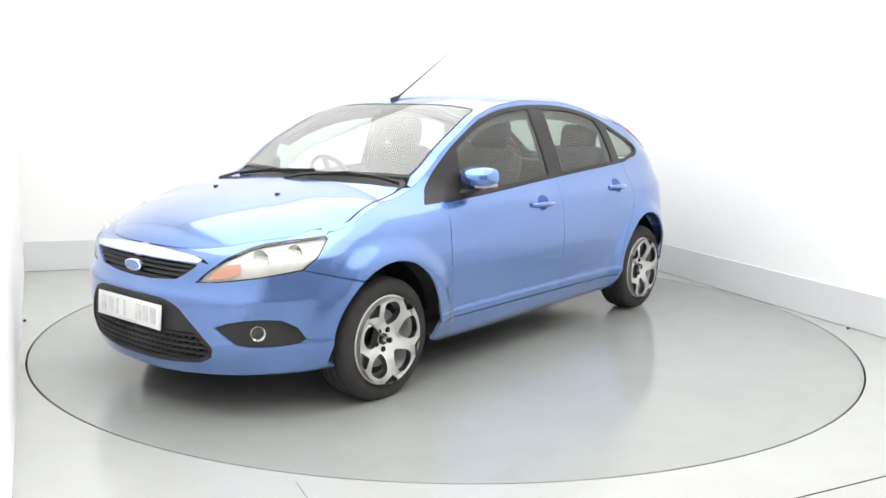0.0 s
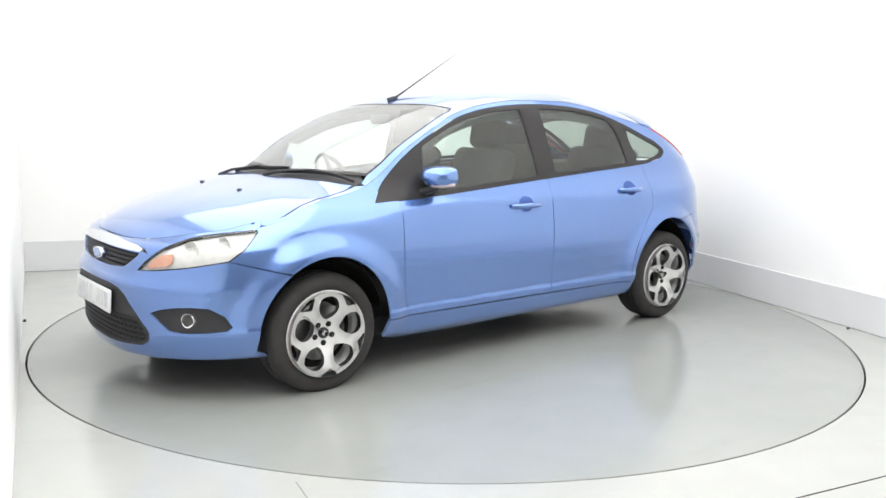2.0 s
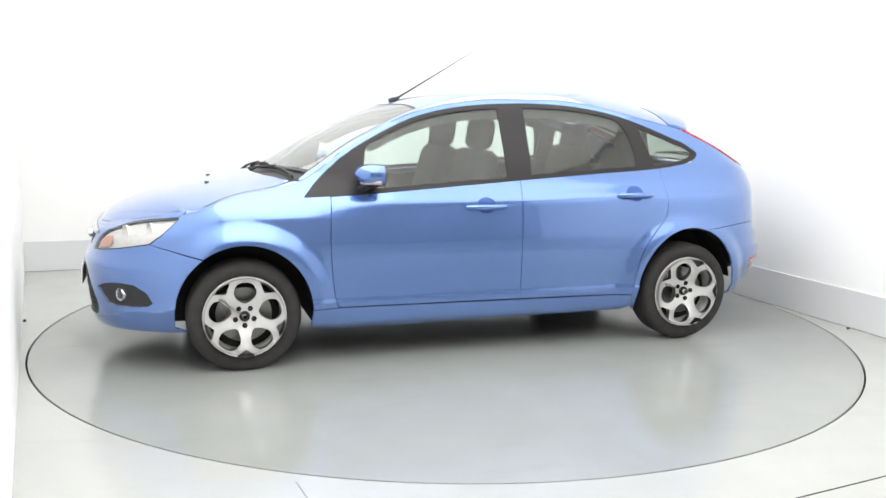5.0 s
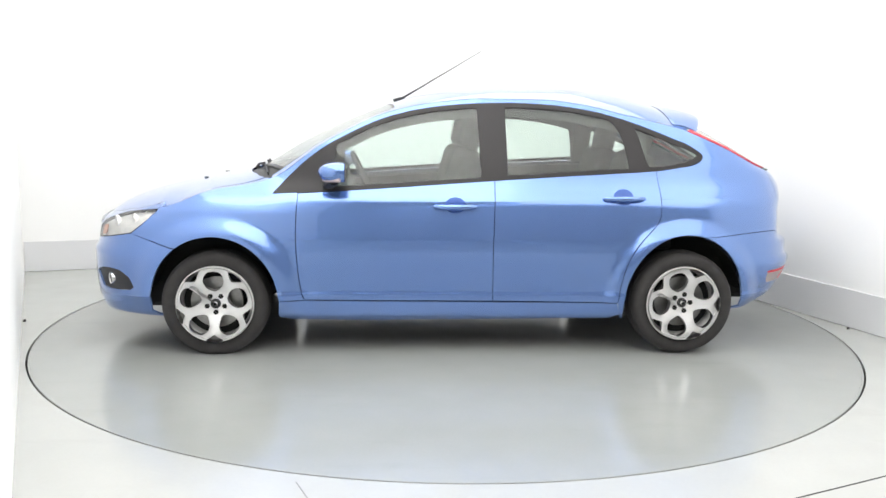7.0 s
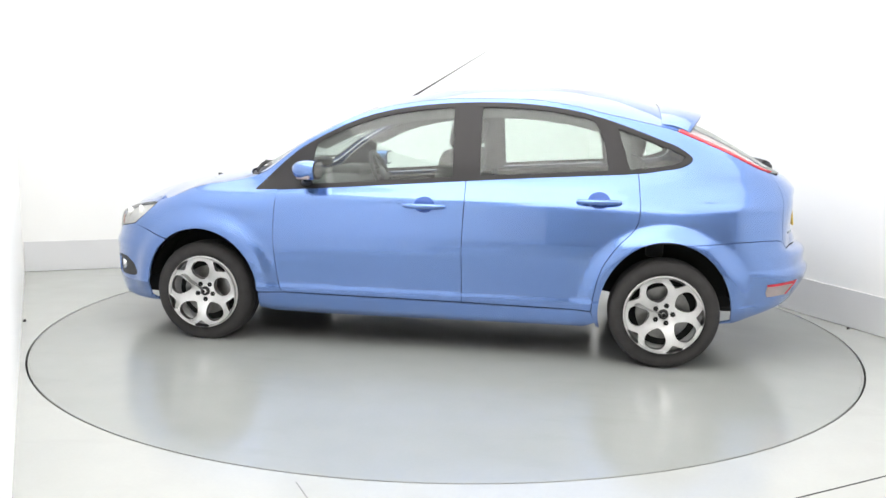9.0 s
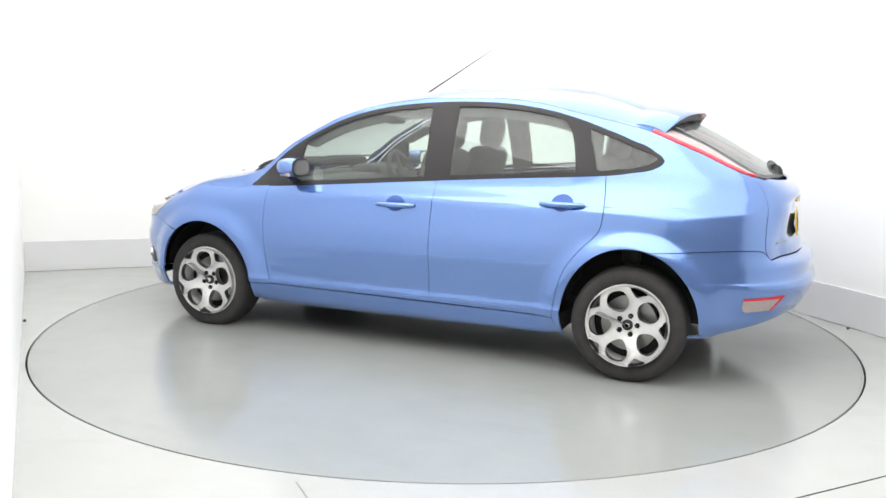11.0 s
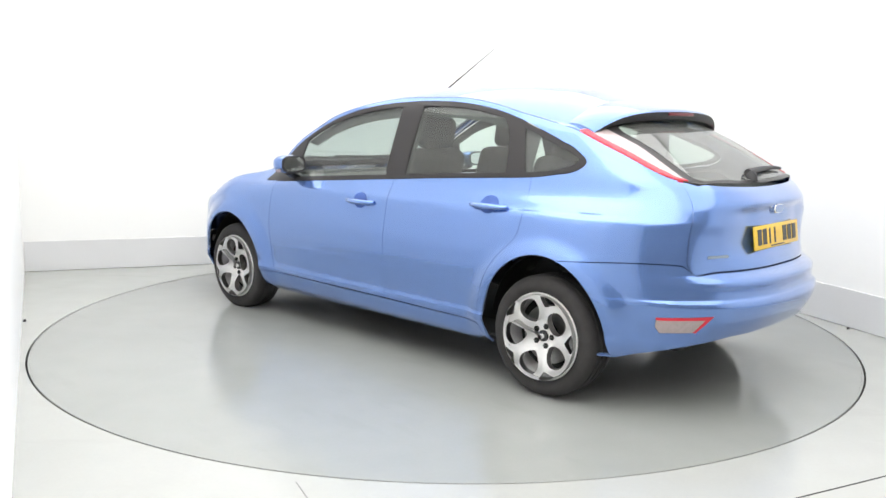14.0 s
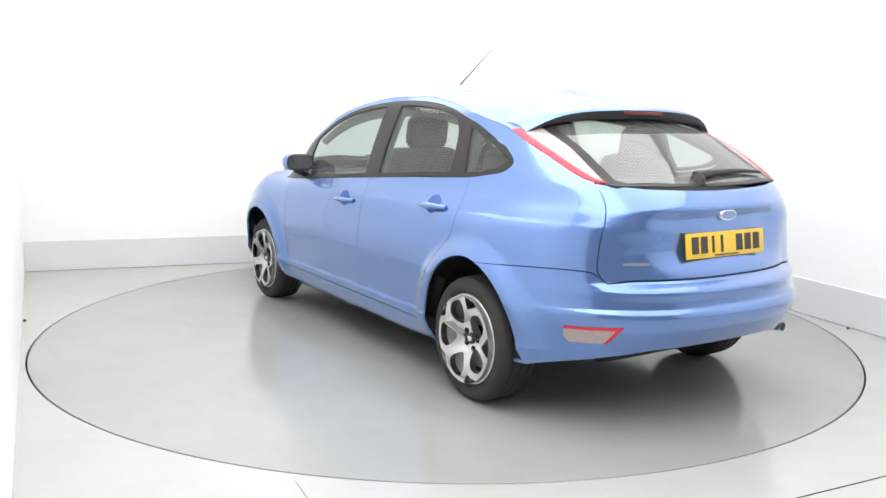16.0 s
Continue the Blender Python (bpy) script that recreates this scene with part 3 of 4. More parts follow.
def build_side():
    g = 0.0024
    # wings
    wing = [door_front[0]] + door_front[1:] + [(0.90, 0.2985), (0.966, 0.298)] + arch(HUB_F, 177, 55) + seam_f[1:] + head[10:6:-1] + rail_line(s_of_y(0.765, 0.80), 1.02, 20)
    sh = flank(Sheet(), inset(wing, g), 0.03)
    strip = rail_plan(1.02, 1.64, 14) + [(1.5, rail_y(1.5) - 0.023), (1.3, 0.732), (1.12, 0.70), (1.06, 0.69)]
    sh.fill(strip, U, 0.03, False, 0.012)
    pair(sh, "front_wing", PAINT, (car, car))
    # doors
    bot = [(0.80, 0.300), (-0.222, 0.296)]
    fd = door_front + bot + b_line[1:] + [(x, belt_z(x)) for x in np.linspace(-0.2, 0.868, 16).tolist()]
    rd = b_line[::-1] + [(-0.935, 0.287)] + door_rear[::-1][1:] + [(x, belt_z(x)) for x in np.linspace(-1.14, -0.24, 14).tolist()]
    for key, poly in (("front_door", fd), ("rear_door", rd)):
        a, b = pair(flank(Sheet(), inset(poly, g), 0.03), key, PAINT, (car, car))
        left_doors[key], right_doors[key] = a, b
    # sill
    pair(Sheet().fill(inset([(0.972, 0.296), (0.822, 0.296), (-0.935, 0.284), (-0.962, 0.215), (-0.90, 0.183), (0.5, 0.168), (0.9, 0.174), (0.98, 0.196)], g), S, 0.03, True, 0.02), "sill", PAINT, (car, car))
    # rear quarter with the roof rail
    quarter = rail_line(1.02, s_of_x(-1.85, 1.055), 60) + gate_edge + seam_r[1:] + arch(HUB_R, 105, -16)[1:] + [(-0.965, 0.19), (-0.935, 0.287)] + door_rear[::-1][1:] + [(-1.2, belt_z(-1.2))] + dlo_tip[::-1][1:] + dlo_top[::-1][1:]
    pair(flank(Sheet(), inset(quarter, g), 0.025), "rear_quarter", PAINT, (car, car))
    # black window surround and the panes
    outer = dlo_top + dlo_tip[1:] + belt[::-1][1:]
    p1 = [(0.70, belt_z(0.70) + 0.023)] + [(x, belt_z(x) + 0.023) for x in np.linspace(0.5, -0.15, 8).tolist()] + [(x, top_z(x) - 0.026) for x in np.linspace(-0.13, 0.66, 16).tolist()]
    p2 = [(x, belt_z(x) + 0.023) for x in np.linspace(-0.30, -1.0, 8).tolist()] + run([(-1.0, belt_z(-1.0) + 0.023), (-0.985, 1.15), (-0.955, 1.25), (-0.90, top_z(-0.90) - 0.026)], 3)[1:] + [(x, top_z(x) - 0.026) for x in np.linspace(-0.86, -0.29, 10).tolist()]
    p3 = [(-1.115, belt_z(-1.115) + 0.022), (-1.22, 1.062), (-1.30, 1.078), (-1.365, 1.108), (-1.388, 1.13), (-1.33, 1.162)] + [(x, top_z(x) - 0.028) for x in np.linspace(-1.26, -1.045, 6).tolist()]
    pair(Sheet().fill(inset(outer, 0.002), S, 0.03, True, 0.012, 0.002, holes=(p1, p2, p3)), "window_surround", TRIM, (car, car), "black window surround")
    for poly, key in ((p1, "front_door"), (p2, "rear_door"), (p3, "")):
        sh = Sheet().fill(inset(poly, -0.004), S, 0.04, True, 0, -0.006)
        for ob in pair(sh, "pane", GLASS, (left_doors.get(key, car), right_doors.get(key, car)), "tinted side window glass"):
            ob.visible_shadow = False
    gaps = [door_front + [(0.80, 0.298)], [(0.965, 0.297), (0.8, 0.298), (-0.222, 0.296), (-0.935, 0.286)], b_line, door_rear, seam_f, seam_r, gate_edge]
    for line in gaps:
        pair(ribbon([line]), "panel_gap", GAP, (car, car), "dark gap between body panels")


build_side()


def build_front():
    g = 0.0024
    grille_up = F((0.0, 0.674), (0.2, 0.674), (0.406, 0.670), (0.395, 0.655), (0.349, 0.625), (0.30, 0.597), (0.15, 0.585), (0.0, 0.582))
    grille_low = F((0.0, 0.514), (0.15, 0.514), (0.235, 0.512), (0.30, 0.498), (0.346, 0.474), (0.42, 0.40), (0.485, 0.328), (0.494, 0.305), (0.482, 0.268), (0.43, 0.240), (0.295, 0.226), (0.15, 0.216), (0.0, 0.214))
    fix = lambda q: [(END, z) if s > END - 2e-3 else (s, z) for s, z in q]
    grille_up, grille_low = fix(grille_up), fix(grille_low)
    chrome = fix(F((0.0, 0.715), (0.2, 0.711), (0.38, 0.701), (0.425, 0.690), (0.410, 0.676), (0.2, 0.677), (0.0, 0.677)))
    bumper = arch(HUB_F, 54, -6) + [(s_of_x(1.675, 0.225), 0.225)] + F((0.797, 0.195), (0.66, 0.192), (0.4, 0.183), (0.2, 0.172)) + [(END, 0.170)] + grille_low[::-1] + grille_up[::-1] + F((0.42, 0.682), (0.47, 0.672)) + head[1::-1] + head[:10:-1] + seam_f[:1]
    fogs = F((0.505, 0.405), (0.56, 0.428), (0.62, 0.442), (0.68, 0.447), (0.73, 0.442), (0.765, 0.405), (0.785, 0.355), (0.77, 0.336), (0.72, 0.325), (0.64, 0.321), (0.59, 0.330), (0.545, 0.368))
    Sheet().fill(inset(bumper, 0.0008, (END,)), S, 0.03, True, 0.012, holes=(fogs,), step2=0.015).both().make("front_bumper", PAINT, car)
    bumper_ob = bpy.data.objects["front_bumper"]
    Sheet().fill(chrome, S, 0.03, True, 0.010, 0.006).both().make("grille_bar", SATIN, car, "chrome bar above the grille")
    # upper grille: recessed slats
    def grille(outline, name, slats, rows, z0, z1, deep, bars=0):
        back = Sheet().fill(outline, S, 0.04, True, 0, -deep).both()
        ob = back.make(name, DARK, car, "black front grille")
        for k in range(rows):
            zc = z0 + (z1 - z0) * (k + 0.5) / rows
            clipped = cut(cut(outline, 1, zc - slats, 1), 1, zc + slats, -1)
            if len(clipped) > 2:
                Sheet().fill(clipped, S, 0.05, True, 0.02, -0.008).both().make("slat", BLACK, ob)
        for k in range(bars):
            y = 0.47 * (k + 0.5) / bars
            lo, hi = s_of_y(y + 0.0025, (z0 + z1) / 2), s_of_y(y - 0.0025, (z0 + z1) / 2)
            clipped = cut(cut(cut(cut(outline, 0, lo, 1), 0, hi, -1), 1, z0, 1), 1, z1, -1)
            if len(clipped) > 2:
                pair(Sheet().fill(clipped, S, 0.05, True, 0.016, -0.011), "upright", BLACK, (ob, ob))
        return ob
    grille(grille_up, "upper_grille", 0.0055, 4, 0.582, 0.668, 0.035)
    low = grille(grille_low, "lower_grille", 0.004, 6, 0.212, 0.372, 0.04, 13)
    # black surround and number plate plinth in the lower opening
    up = cut(grille_low, 1, 0.372, 1)
    Sheet().fill(up, S, 0.03, True, 0.01, -0.006).both().make("plate_plinth", BLACK, low, "black plastic plate plinth")
    ring_out, ring_in = inset(grille_low, 0.001, (END,)), inset(grille_low, 0.017, (END,))
    n = len(ring_out)
    sh = Sheet()
    for i in range(n):
        j = (i + 1) % n
        if abs(ring_out[i][0] - END) < 1e-6 and abs(ring_out[j][0] - END) < 1e-6:
            continue
        sh.fill([ring_out[i], ring_out[j], ring_in[j], ring_in[i]], S, 0.05, True, 0.02, 0.001)
    sh.both().make("surround", BLACK, low, "black grille surround")
    # fog lamps
    sh = Sheet().fill(inset(fogs, 0.002), S, 0.02, True, 0.01, -0.012)
    bez = pair(sh, "fog_lamp_bezel", BLACK, (car, car), "black fog lamp bezel")
    for side, b in zip((1, -1), bez):
        p = Vector(S(s_of_y(0.657, 0.384), 0.384))
        m = Matrix.Translation((p.x - 0.012, side * p.y, p.z)) @ pose(0, 0, 0, 0, 0, -90 + side * 32)
        bm = bmesh.new()
        lathe(bm, [(0.034, -0.02), (0.035, 0.002), (0.033, 0.006), (0.030, 0.004), (0.028, -0.006)], m, 32)
        part("lamp_ring", bm, SATIN, b, "chrome fog lamp ring")
        bm = bmesh.new()
        rows = lathe(bm, [(0.029, 0.002), (0.018, 0.006), (0.002, 0.007)], m, 32)
        part("lens", bm, LENS, b, "clear fog lamp lens")
        bm = bmesh.new()
        lathe(bm, [(0.029, -0.002), (0.018, -0.014), (0.002, -0.018)], m, 32)
        part("reflector", bm, REFLECTOR, b)
    # headlamps
    lens = Sheet().fill(inset(head, 0.003), S, 0.02, True, 0.004, 0.0)
    back = Sheet().fill(inset(head, 0.002), S, 0.02, True, 0.0, -0.02)
    lamps = pair(back, "headlamp", REFLECTOR, (car, car), "clear headlamp with silver reflector")
    for ob in pair(lens, "lens", LENS, lamps, "clear plastic lens"):
        ob.visible_shadow = False
    hin, hout = inset(head, 0.0), inset(head, 0.005)
    rimsh = Sheet()
    for i in range(len(hin)):
        j = (i + 1) % len(hin)
        rimsh.fill([hin[i], hin[j], hout[j], hout[i]], S, 0.05, True, 0.006, -0.001)
    pair(rimsh, "bezel", BLACK, lamps, "dark bezel round the lamp")
    ind = F((0.455, 0.606), (0.49, 0.648), (0.534, 0.676), (0.585, 0.684), (0.592, 0.640), (0.56, 0.622))
    pair(Sheet().fill(ind, S, 0.02, True, 0.006, -0.008), "indicator", AMBER, lamps, "amber indicator")
    for cy, cz, rr in ((0.645, 0.702, 0.040), (0.728, 0.725, 0.036)):
        p = Vector(S(s_of_y(cy, cz), cz))
        for side, b in zip((1, -1), lamps):
            m = Matrix.Translation((p.x - 0.030, side * (p.y - 0.016), p.z)) @ pose(0, 0, 0, 0, 0, -90 + side * 25)
            bm = bmesh.new()
            lathe(bm, [(rr, 0.016), (rr * 0.96, 0.006), (rr * 0.7, -0.006), (rr * 0.35, -0.014), (0.012, -0.016), (0.011, 0.004), (0.001, 0.006)], m, 28)
            part("reflector_bowl", bm, REFLECTOR, b, "silver reflector bowl")
    for k in range(9):
        y = 0.605 + 0.021 * k
        lo, hi = 0.628 + 0.30 * max(0.0, y - 0.655), 0.752 + 0.12 * (y - 0.6)
        rib = F((y, lo + 0.012), (y + 0.005, lo + 0.013), (y + 0.006, hi - 0.012), (y + 0.001, hi - 0.013))
        pair(Sheet().fill(rib, S, 0.02, True, 0.002, -0.016), "lamp_rib", REFLECTOR, lamps, "thin silver rib behind the lens")
    # bonnet
    top = [(1.215, 0.0), (1.205, 0.2), (1.17, 0.42), (1.10, 0.62), (1.065, 0.675), (1.12, 0.693), (1.3, 0.725), (1.5, rail_y(1.5) - 0.03), (1.62, rail_y(1.62) - 0.012), (1.66, rail_y(1.66))] + [RAIL[i][:2] for i in range(len(RAIL)) if RAIL[i][0] > 1.665 and RAIL[i][1] > 0.004][::3] + [(float(RAIL_X[-1]), 0.0)]
    sh = Sheet().fill([(p[0], p[1] if p[1] > 0.0035 else 0.0) for p in inset(top, 0.002)], U, 0.03, False, 0.0)
    lip = rail_line(END, s_of_y(0.757, 0.803), 30) + head[7:0:-1] + F((0.46, 0.675), (0.43, 0.692), (0.38, 0.703), (0.2, 0.714)) + [(END, 0.7165)]
    sh.fill(lip, S, 0.03, True, 0.006)
    sh.both().make("bonnet", PAINT, car)
    seam = run([(1.065, 0.684), (1.12, 0.697), (1.3, 0.729), (1.5, rail_y(1.5) - 0.026), (1.58, rail_y(1.58) - 0.015)], 4)
    pair(ribbon([seam], 0.007, 0.002, U, False), "bonnet_gap", GAP, (car, car), "dark gap beside the bonnet")
    # front badge and plate
    p = Vector(S(END, 0.628))
    bm = bmesh.new()
    lathe(bm, [(0.001, 0.012), (0.9, 0.012), (1.0, 0.008), (1.0, -0.01)], Matrix.Translation((p.x + 0.004, 0, 0.628)) @ pose(0, 0, 0, 0, 0, -90) @ Matrix.Diagonal((0.068, 1, 0.028, 1)), 40)
    bd = part("front_badge", bm, CHROME, car, "oval chrome badge")
    bm = bmesh.new()
    lathe(bm, [(0.001, 0.0145), (0.86, 0.0145), (0.86, 0.01)], Matrix.Translation((p.x + 0.004, 0, 0.628)) @ pose(0, 0, 0, 0, 0, -90) @ Matrix.Diagonal((0.066, 1, 0.026, 1)), 40)
    part("field", bm, BADGE, bd, "blue oval field")
    number_plate(Vector((2.151, 0.0, 0.425)), 0.0, -4.0, PLATE_W, "white front number plate with faint grey bars", FAINT)


def number_plate(at, turn, tilt, mat, label, ink):
    m = Matrix.Translation(at) @ pose(0, 0, 0, 0, tilt, turn)
    bm = bmesh.new()
    box(bm, (0.008, 0.52, 0.111), m, 0.002)
    pl = part("number_plate", bm, mat, car, label)
    for k, w in enumerate((0.05, 0.05, 0.018, 0.018, 0, 0.05, 0.05, 0.05)):
        if w:
            y = -0.205 + k * 0.0585
            bm = bmesh.new()
            box(bm, (0.002, w * 0.86, 0.074), m @ Matrix.Translation((0.0049, y, 0.002)))
            part("bar", bm, ink, pl, smooth=False)
    bm = bmesh.new()
    box(bm, (0.002, 0.16, 0.006), m @ Matrix.Translation((0.0049, 0, -0.047)))
    part("bar", bm, ink, pl, smooth=False)
    return pl


build_front()


def build_top():
    # windscreen, scuttle, roof
    screen = [(1.13, 0.0), (1.115, 0.2), (1.075, 0.42), (1.0, 0.60), (0.965, rail_y(0.965) - 0.052)] + [(x, rail_y(x) - 0.048) for x in np.linspace(0.9, 0.38, 12).tolist()] + run([(0.335, rail_y(0.335) - 0.07), (0.345, 0.42), (0.365, 0.2), (0.372, 0.0)], 3)
    fix0 = lambda q: [(a, b if b > 0.0035 else 0.0) for a, b in q]
    ob = Sheet().fill(fix0(inset(screen, 0.002)), U, 0.04, False, 0, -0.002).both().make("windscreen", SCREEN, car, "clear raked windscreen")
    ob.visible_shadow = False
    band_o, band_i = inset(screen, -0.006), inset(screen, 0.014)
    n, sh = len(screen), Sheet()
    for i in range(n):
        j = (i + 1) % n
        if screen[i][1] == 0 and screen[j][1] == 0:
            continue
        sh.fill(fix0([band_o[i], band_o[j], band_i[j], band_i[i]]), U, 0.05, False, 0, -0.001)
    sh.both().make("screen_seal", TRIM, car, "black windscreen seal")
    cowl = [(1.215, 0.0), (1.205, 0.2), (1.17, 0.42), (1.10, 0.62), (1.065, 0.675), (1.0, 0.665), (0.985, 0.62), (1.06, 0.42), (1.10, 0.2), (1.115, 0.0)]
    Sheet().fill(cowl, U, 0.03, False, 0.02, -0.012).both().make("scuttle_panel", BLACK, car, "black plastic scuttle panel")
    roof = [(0.372, 0.0)] + run([(0.335, rail_y(0.335) - 0.07), (0.345, 0.42), (0.365, 0.2), (0.372, 0.0)], 3)[::-1][1:] + [(x, rail_y(x) - 0.048) for x in np.linspace(0.38, 0.9, 12).tolist()] + [(0.965, rail_y(0.965) - 0.052), (1.02, rail_y(1.02) - 0.03), (1.02, rail_y(1.02))] + rail_plan(1.0, -1.36, 50) + [(-1.37, 0.56), (-1.37, 0.3), (-1.37, 0.0)]
    Sheet().fill(fix0(roof), U, 0.03, False, 0.0).both().make("roof", PAINT, car)
    # rear window, black border, lamps
    glass = [(-1.45, 0.0), (-1.45, 0.3), (-1.46, 0.47), (-1.50, 0.49), (-1.70, 0.482), (-1.88, 0.498), (-1.918, 0.462), (-1.965, 0.22), (-1.975, 0.0)]
    ob = Sheet().fill(glass, U, 0.04, False, 0, 0.0).both().make("rear_window", REAR_GLASS, car, "tinted rear window glass")
    ob.visible_shadow = False
    border = [(-1.37, 0.0), (-1.37, 0.56), (-1.40, 0.555), (-1.44, 0.550), (-1.64, 0.530), (-1.80, 0.545), (-1.875, 0.570), (-1.925, 0.525), (-1.978, 0.28), (-1.993, 0.0)] + glass[::-1]
    Sheet().fill(border, U, 0.03, False, 0.006, -0.001).both().make("rear_window_border", TRIM, car, "black border of the rear window")
    lamp = [(-1.365, rail_y(-1.365) - 0.004)] + rail_plan(-1.40, -1.84, 14)[0:] + [(-1.865, 0.590), (-1.878, 0.568), (-1.80, 0.545), (-1.64, 0.536), (-1.44, 0.550), (-1.375, 0.60)]
    lamp = [(x, min(y, rail_y(x) - 0.003)) for x, y in lamp]
    sh = Sheet().fill(lamp, U, 0.02, False, 0.02, 0.004)
    lamps = pair(sh, "tail_lamp", LAMPWHITE, (car, car), "clear and red strip tail lamp")
    edge = [(x, rail_y(x) - 0.001) for x in np.linspace(-1.365, -1.84, 16).tolist()] + [(-1.865, 0.590), (-1.882, 0.562), (-1.864, 0.558), (-1.848, 0.568), (-1.825, 0.580)] + [(x, rail_y(x) - 0.030) for x in np.linspace(-1.80, -1.385, 14).tolist()]
    edge = [(x, min(y, rail_y(x) - 0.001)) for x, y in edge]
    pair(Sheet().fill(edge, U, 0.02, False, 0.02, 0.007), "red_strip", RED, lamps, "red strip along the lamp's edge")
    # spoiler: painted top, black underside and trailing edge
    upper, under = bmesh.new(), bmesh.new()
    ru, rl = [], []
    for t in np.linspace(-1, 1, 33).tolist():
        y, q = 0.628 * t, abs(t) ** 6
        x1 = -1.545 + 0.085 * t * t + 0.035 * q
        z1 = 1.372 - 0.034 * t * t - 0.02 * q
        thick = 0.046 * (1 - 0.7 * q)
        z1 = z1 * (1 - q) + (U(x1, y)[2] + 0.012) * q
        x0, prof = -1.28, []
        z0 = U(x0, y)[2] + 0.003
        for f in (0.0, 0.25, 0.5, 0.75, 0.92):
            prof.append((x0 + (x1 - x0) * f, y, z0 * (1 - f) + z1 * f + 0.010 * math.sin(math.pi * f)))
        ru.append([upper.verts.new(p) for p in prof + [(x1 + 0.006, y, z1 + 0.001), (x1, y, z1 - 0.007)]])
        rl.append([under.verts.new(p) for p in ((x1 + 0.001, y, z1 - 0.0075), (x1 + 0.004, y, z1 - 0.02), (x1 + 0.02, y, z1 - thick), (x1 + 0.07, y, z1 - thick - 0.008), (-1.415, y, U(-1.415, y)[2] - 0.004))])
    for rows in (ru[0], ru[-1]):
        cap = [upper.verts.new((v.co.x, v.co.y, U(v.co.x, v.co.y)[2] - 0.01)) for v in rows]
        for k in range(len(rows) - 1):
            upper.faces.new((rows[k], rows[k + 1], cap[k + 1], cap[k]))
    for bm, rows in ((upper, ru), (under, rl)):
        for a, b in zip(rows, rows[1:]):
            for k in range(len(a) - 1):
                bm.faces.new((b[k], b[k + 1], a[k + 1], a[k]))
    sp = part("spoiler", upper, PAINT, car, "blue roof spoiler with a black underside")
    part("underside", under, BLACK, sp, "black spoiler underside")


build_top()


def build_rear():
    g = 0.0024
    fix = lambda q: [(-END, z) if s < -END + 2e-3 else (s, z) for s, z in q]
    arc = [(s_of_x(HUB_R - 0.35 * math.cos(radians(a)), HUB_Z + RISE_R * math.sin(radians(a))), HUB_Z + RISE_R * math.sin(radians(a))) for a in np.linspace(-2, 74, 18).tolist()]
    lamps = R((0.746, 0.453), (0.739, 0.41), (0.722, 0.383), (0.612, 0.386), (0.588, 0.44), (0.576, 0.462))
    poly = fix([seam_r[-1]] + arc[::-1] + [(s_of_x(-1.69, 0.246), 0.246)] + R((0.829, 0.245), (0.755, 0.268), (0.6, 0.315), (0.426, 0.349), (0.2, 0.358)) + [(-END, 0.360), (-END, 0.648)] + R((0.3, 0.648), (0.5, 0.647)) + seam_r[:-1])
    Sheet().fill(inset(poly, g, (-END,)), S, 0.025, True, 0.012, step2=0.012, holes=(inset(lamps, -0.002),)).both().make("rear_bumper", PAINT, car)
    gate = fix([(-END, 0.651)] + R((0.3, 0.651), (0.5, 0.650)) + gate_edge[::-1] + R((0.52, 1.042), (0.4, 1.030), (0.2, 1.022)) + [(-END, 1.018)])
    Sheet().fill(inset(gate, 0.003, (-END,)), S, 0.02, True, 0.012, step2=0.010).both().make("tailgate", PAINT, car)
    pair(ribbon([fix([(-END, 0.6495)] + R((0.3, 0.6495), (0.5, 0.648), (0.60, 0.646)))], 0.008, 0.006), "tailgate_gap", GAP, (car, car), "dark gap under the tailgate")
    # reflectors in the bumper
    ob = pair(Sheet().fill(lamps, S, 0.02, True, 0.012, 0.001), "rear_fog_lamp", LAMPWHITE, (car, car), "clear bumper lamp with a red top edge")
    pair(Sheet().fill(R((0.747, 0.455), (0.744, 0.444), (0.600, 0.448), (0.622, 0.388), (0.612, 0.386), (0.588, 0.44), (0.574, 0.464)), S, 0.02, True, 0.012, 0.003), "red_strip", RED, ob, "red edge of the lamp")
    number_plate(Vector((S(-END, 0.785)[0] - 0.010, 0.0, 0.785)), 180.0, -8.0, PLATE_Y, "yellow rear number plate with dark bars", INK)
    m = Matrix.Translation((S(-END, 0.912)[0] - 0.006, 0, 0.912)) @ pose(0, 0, 0, 0, 0, 90)
    bm = bmesh.new()
    lathe(bm, [(0.001, 0.010), (0.9, 0.010), (1.0, 0.006), (1.0, -0.01)], m @ Matrix.Diagonal((0.058, 1, 0.025, 1)), 40)
    bd = part("rear_badge", bm, CHROME, car, "oval chrome badge")
    bm = bmesh.new()
    lathe(bm, [(0.001, 0.0125), (0.84, 0.0125), (0.84, 0.008)], m @ Matrix.Diagonal((0.056, 1, 0.023, 1)), 40)
    part("field", bm, BADGE, bd, "blue oval field")


build_rear()


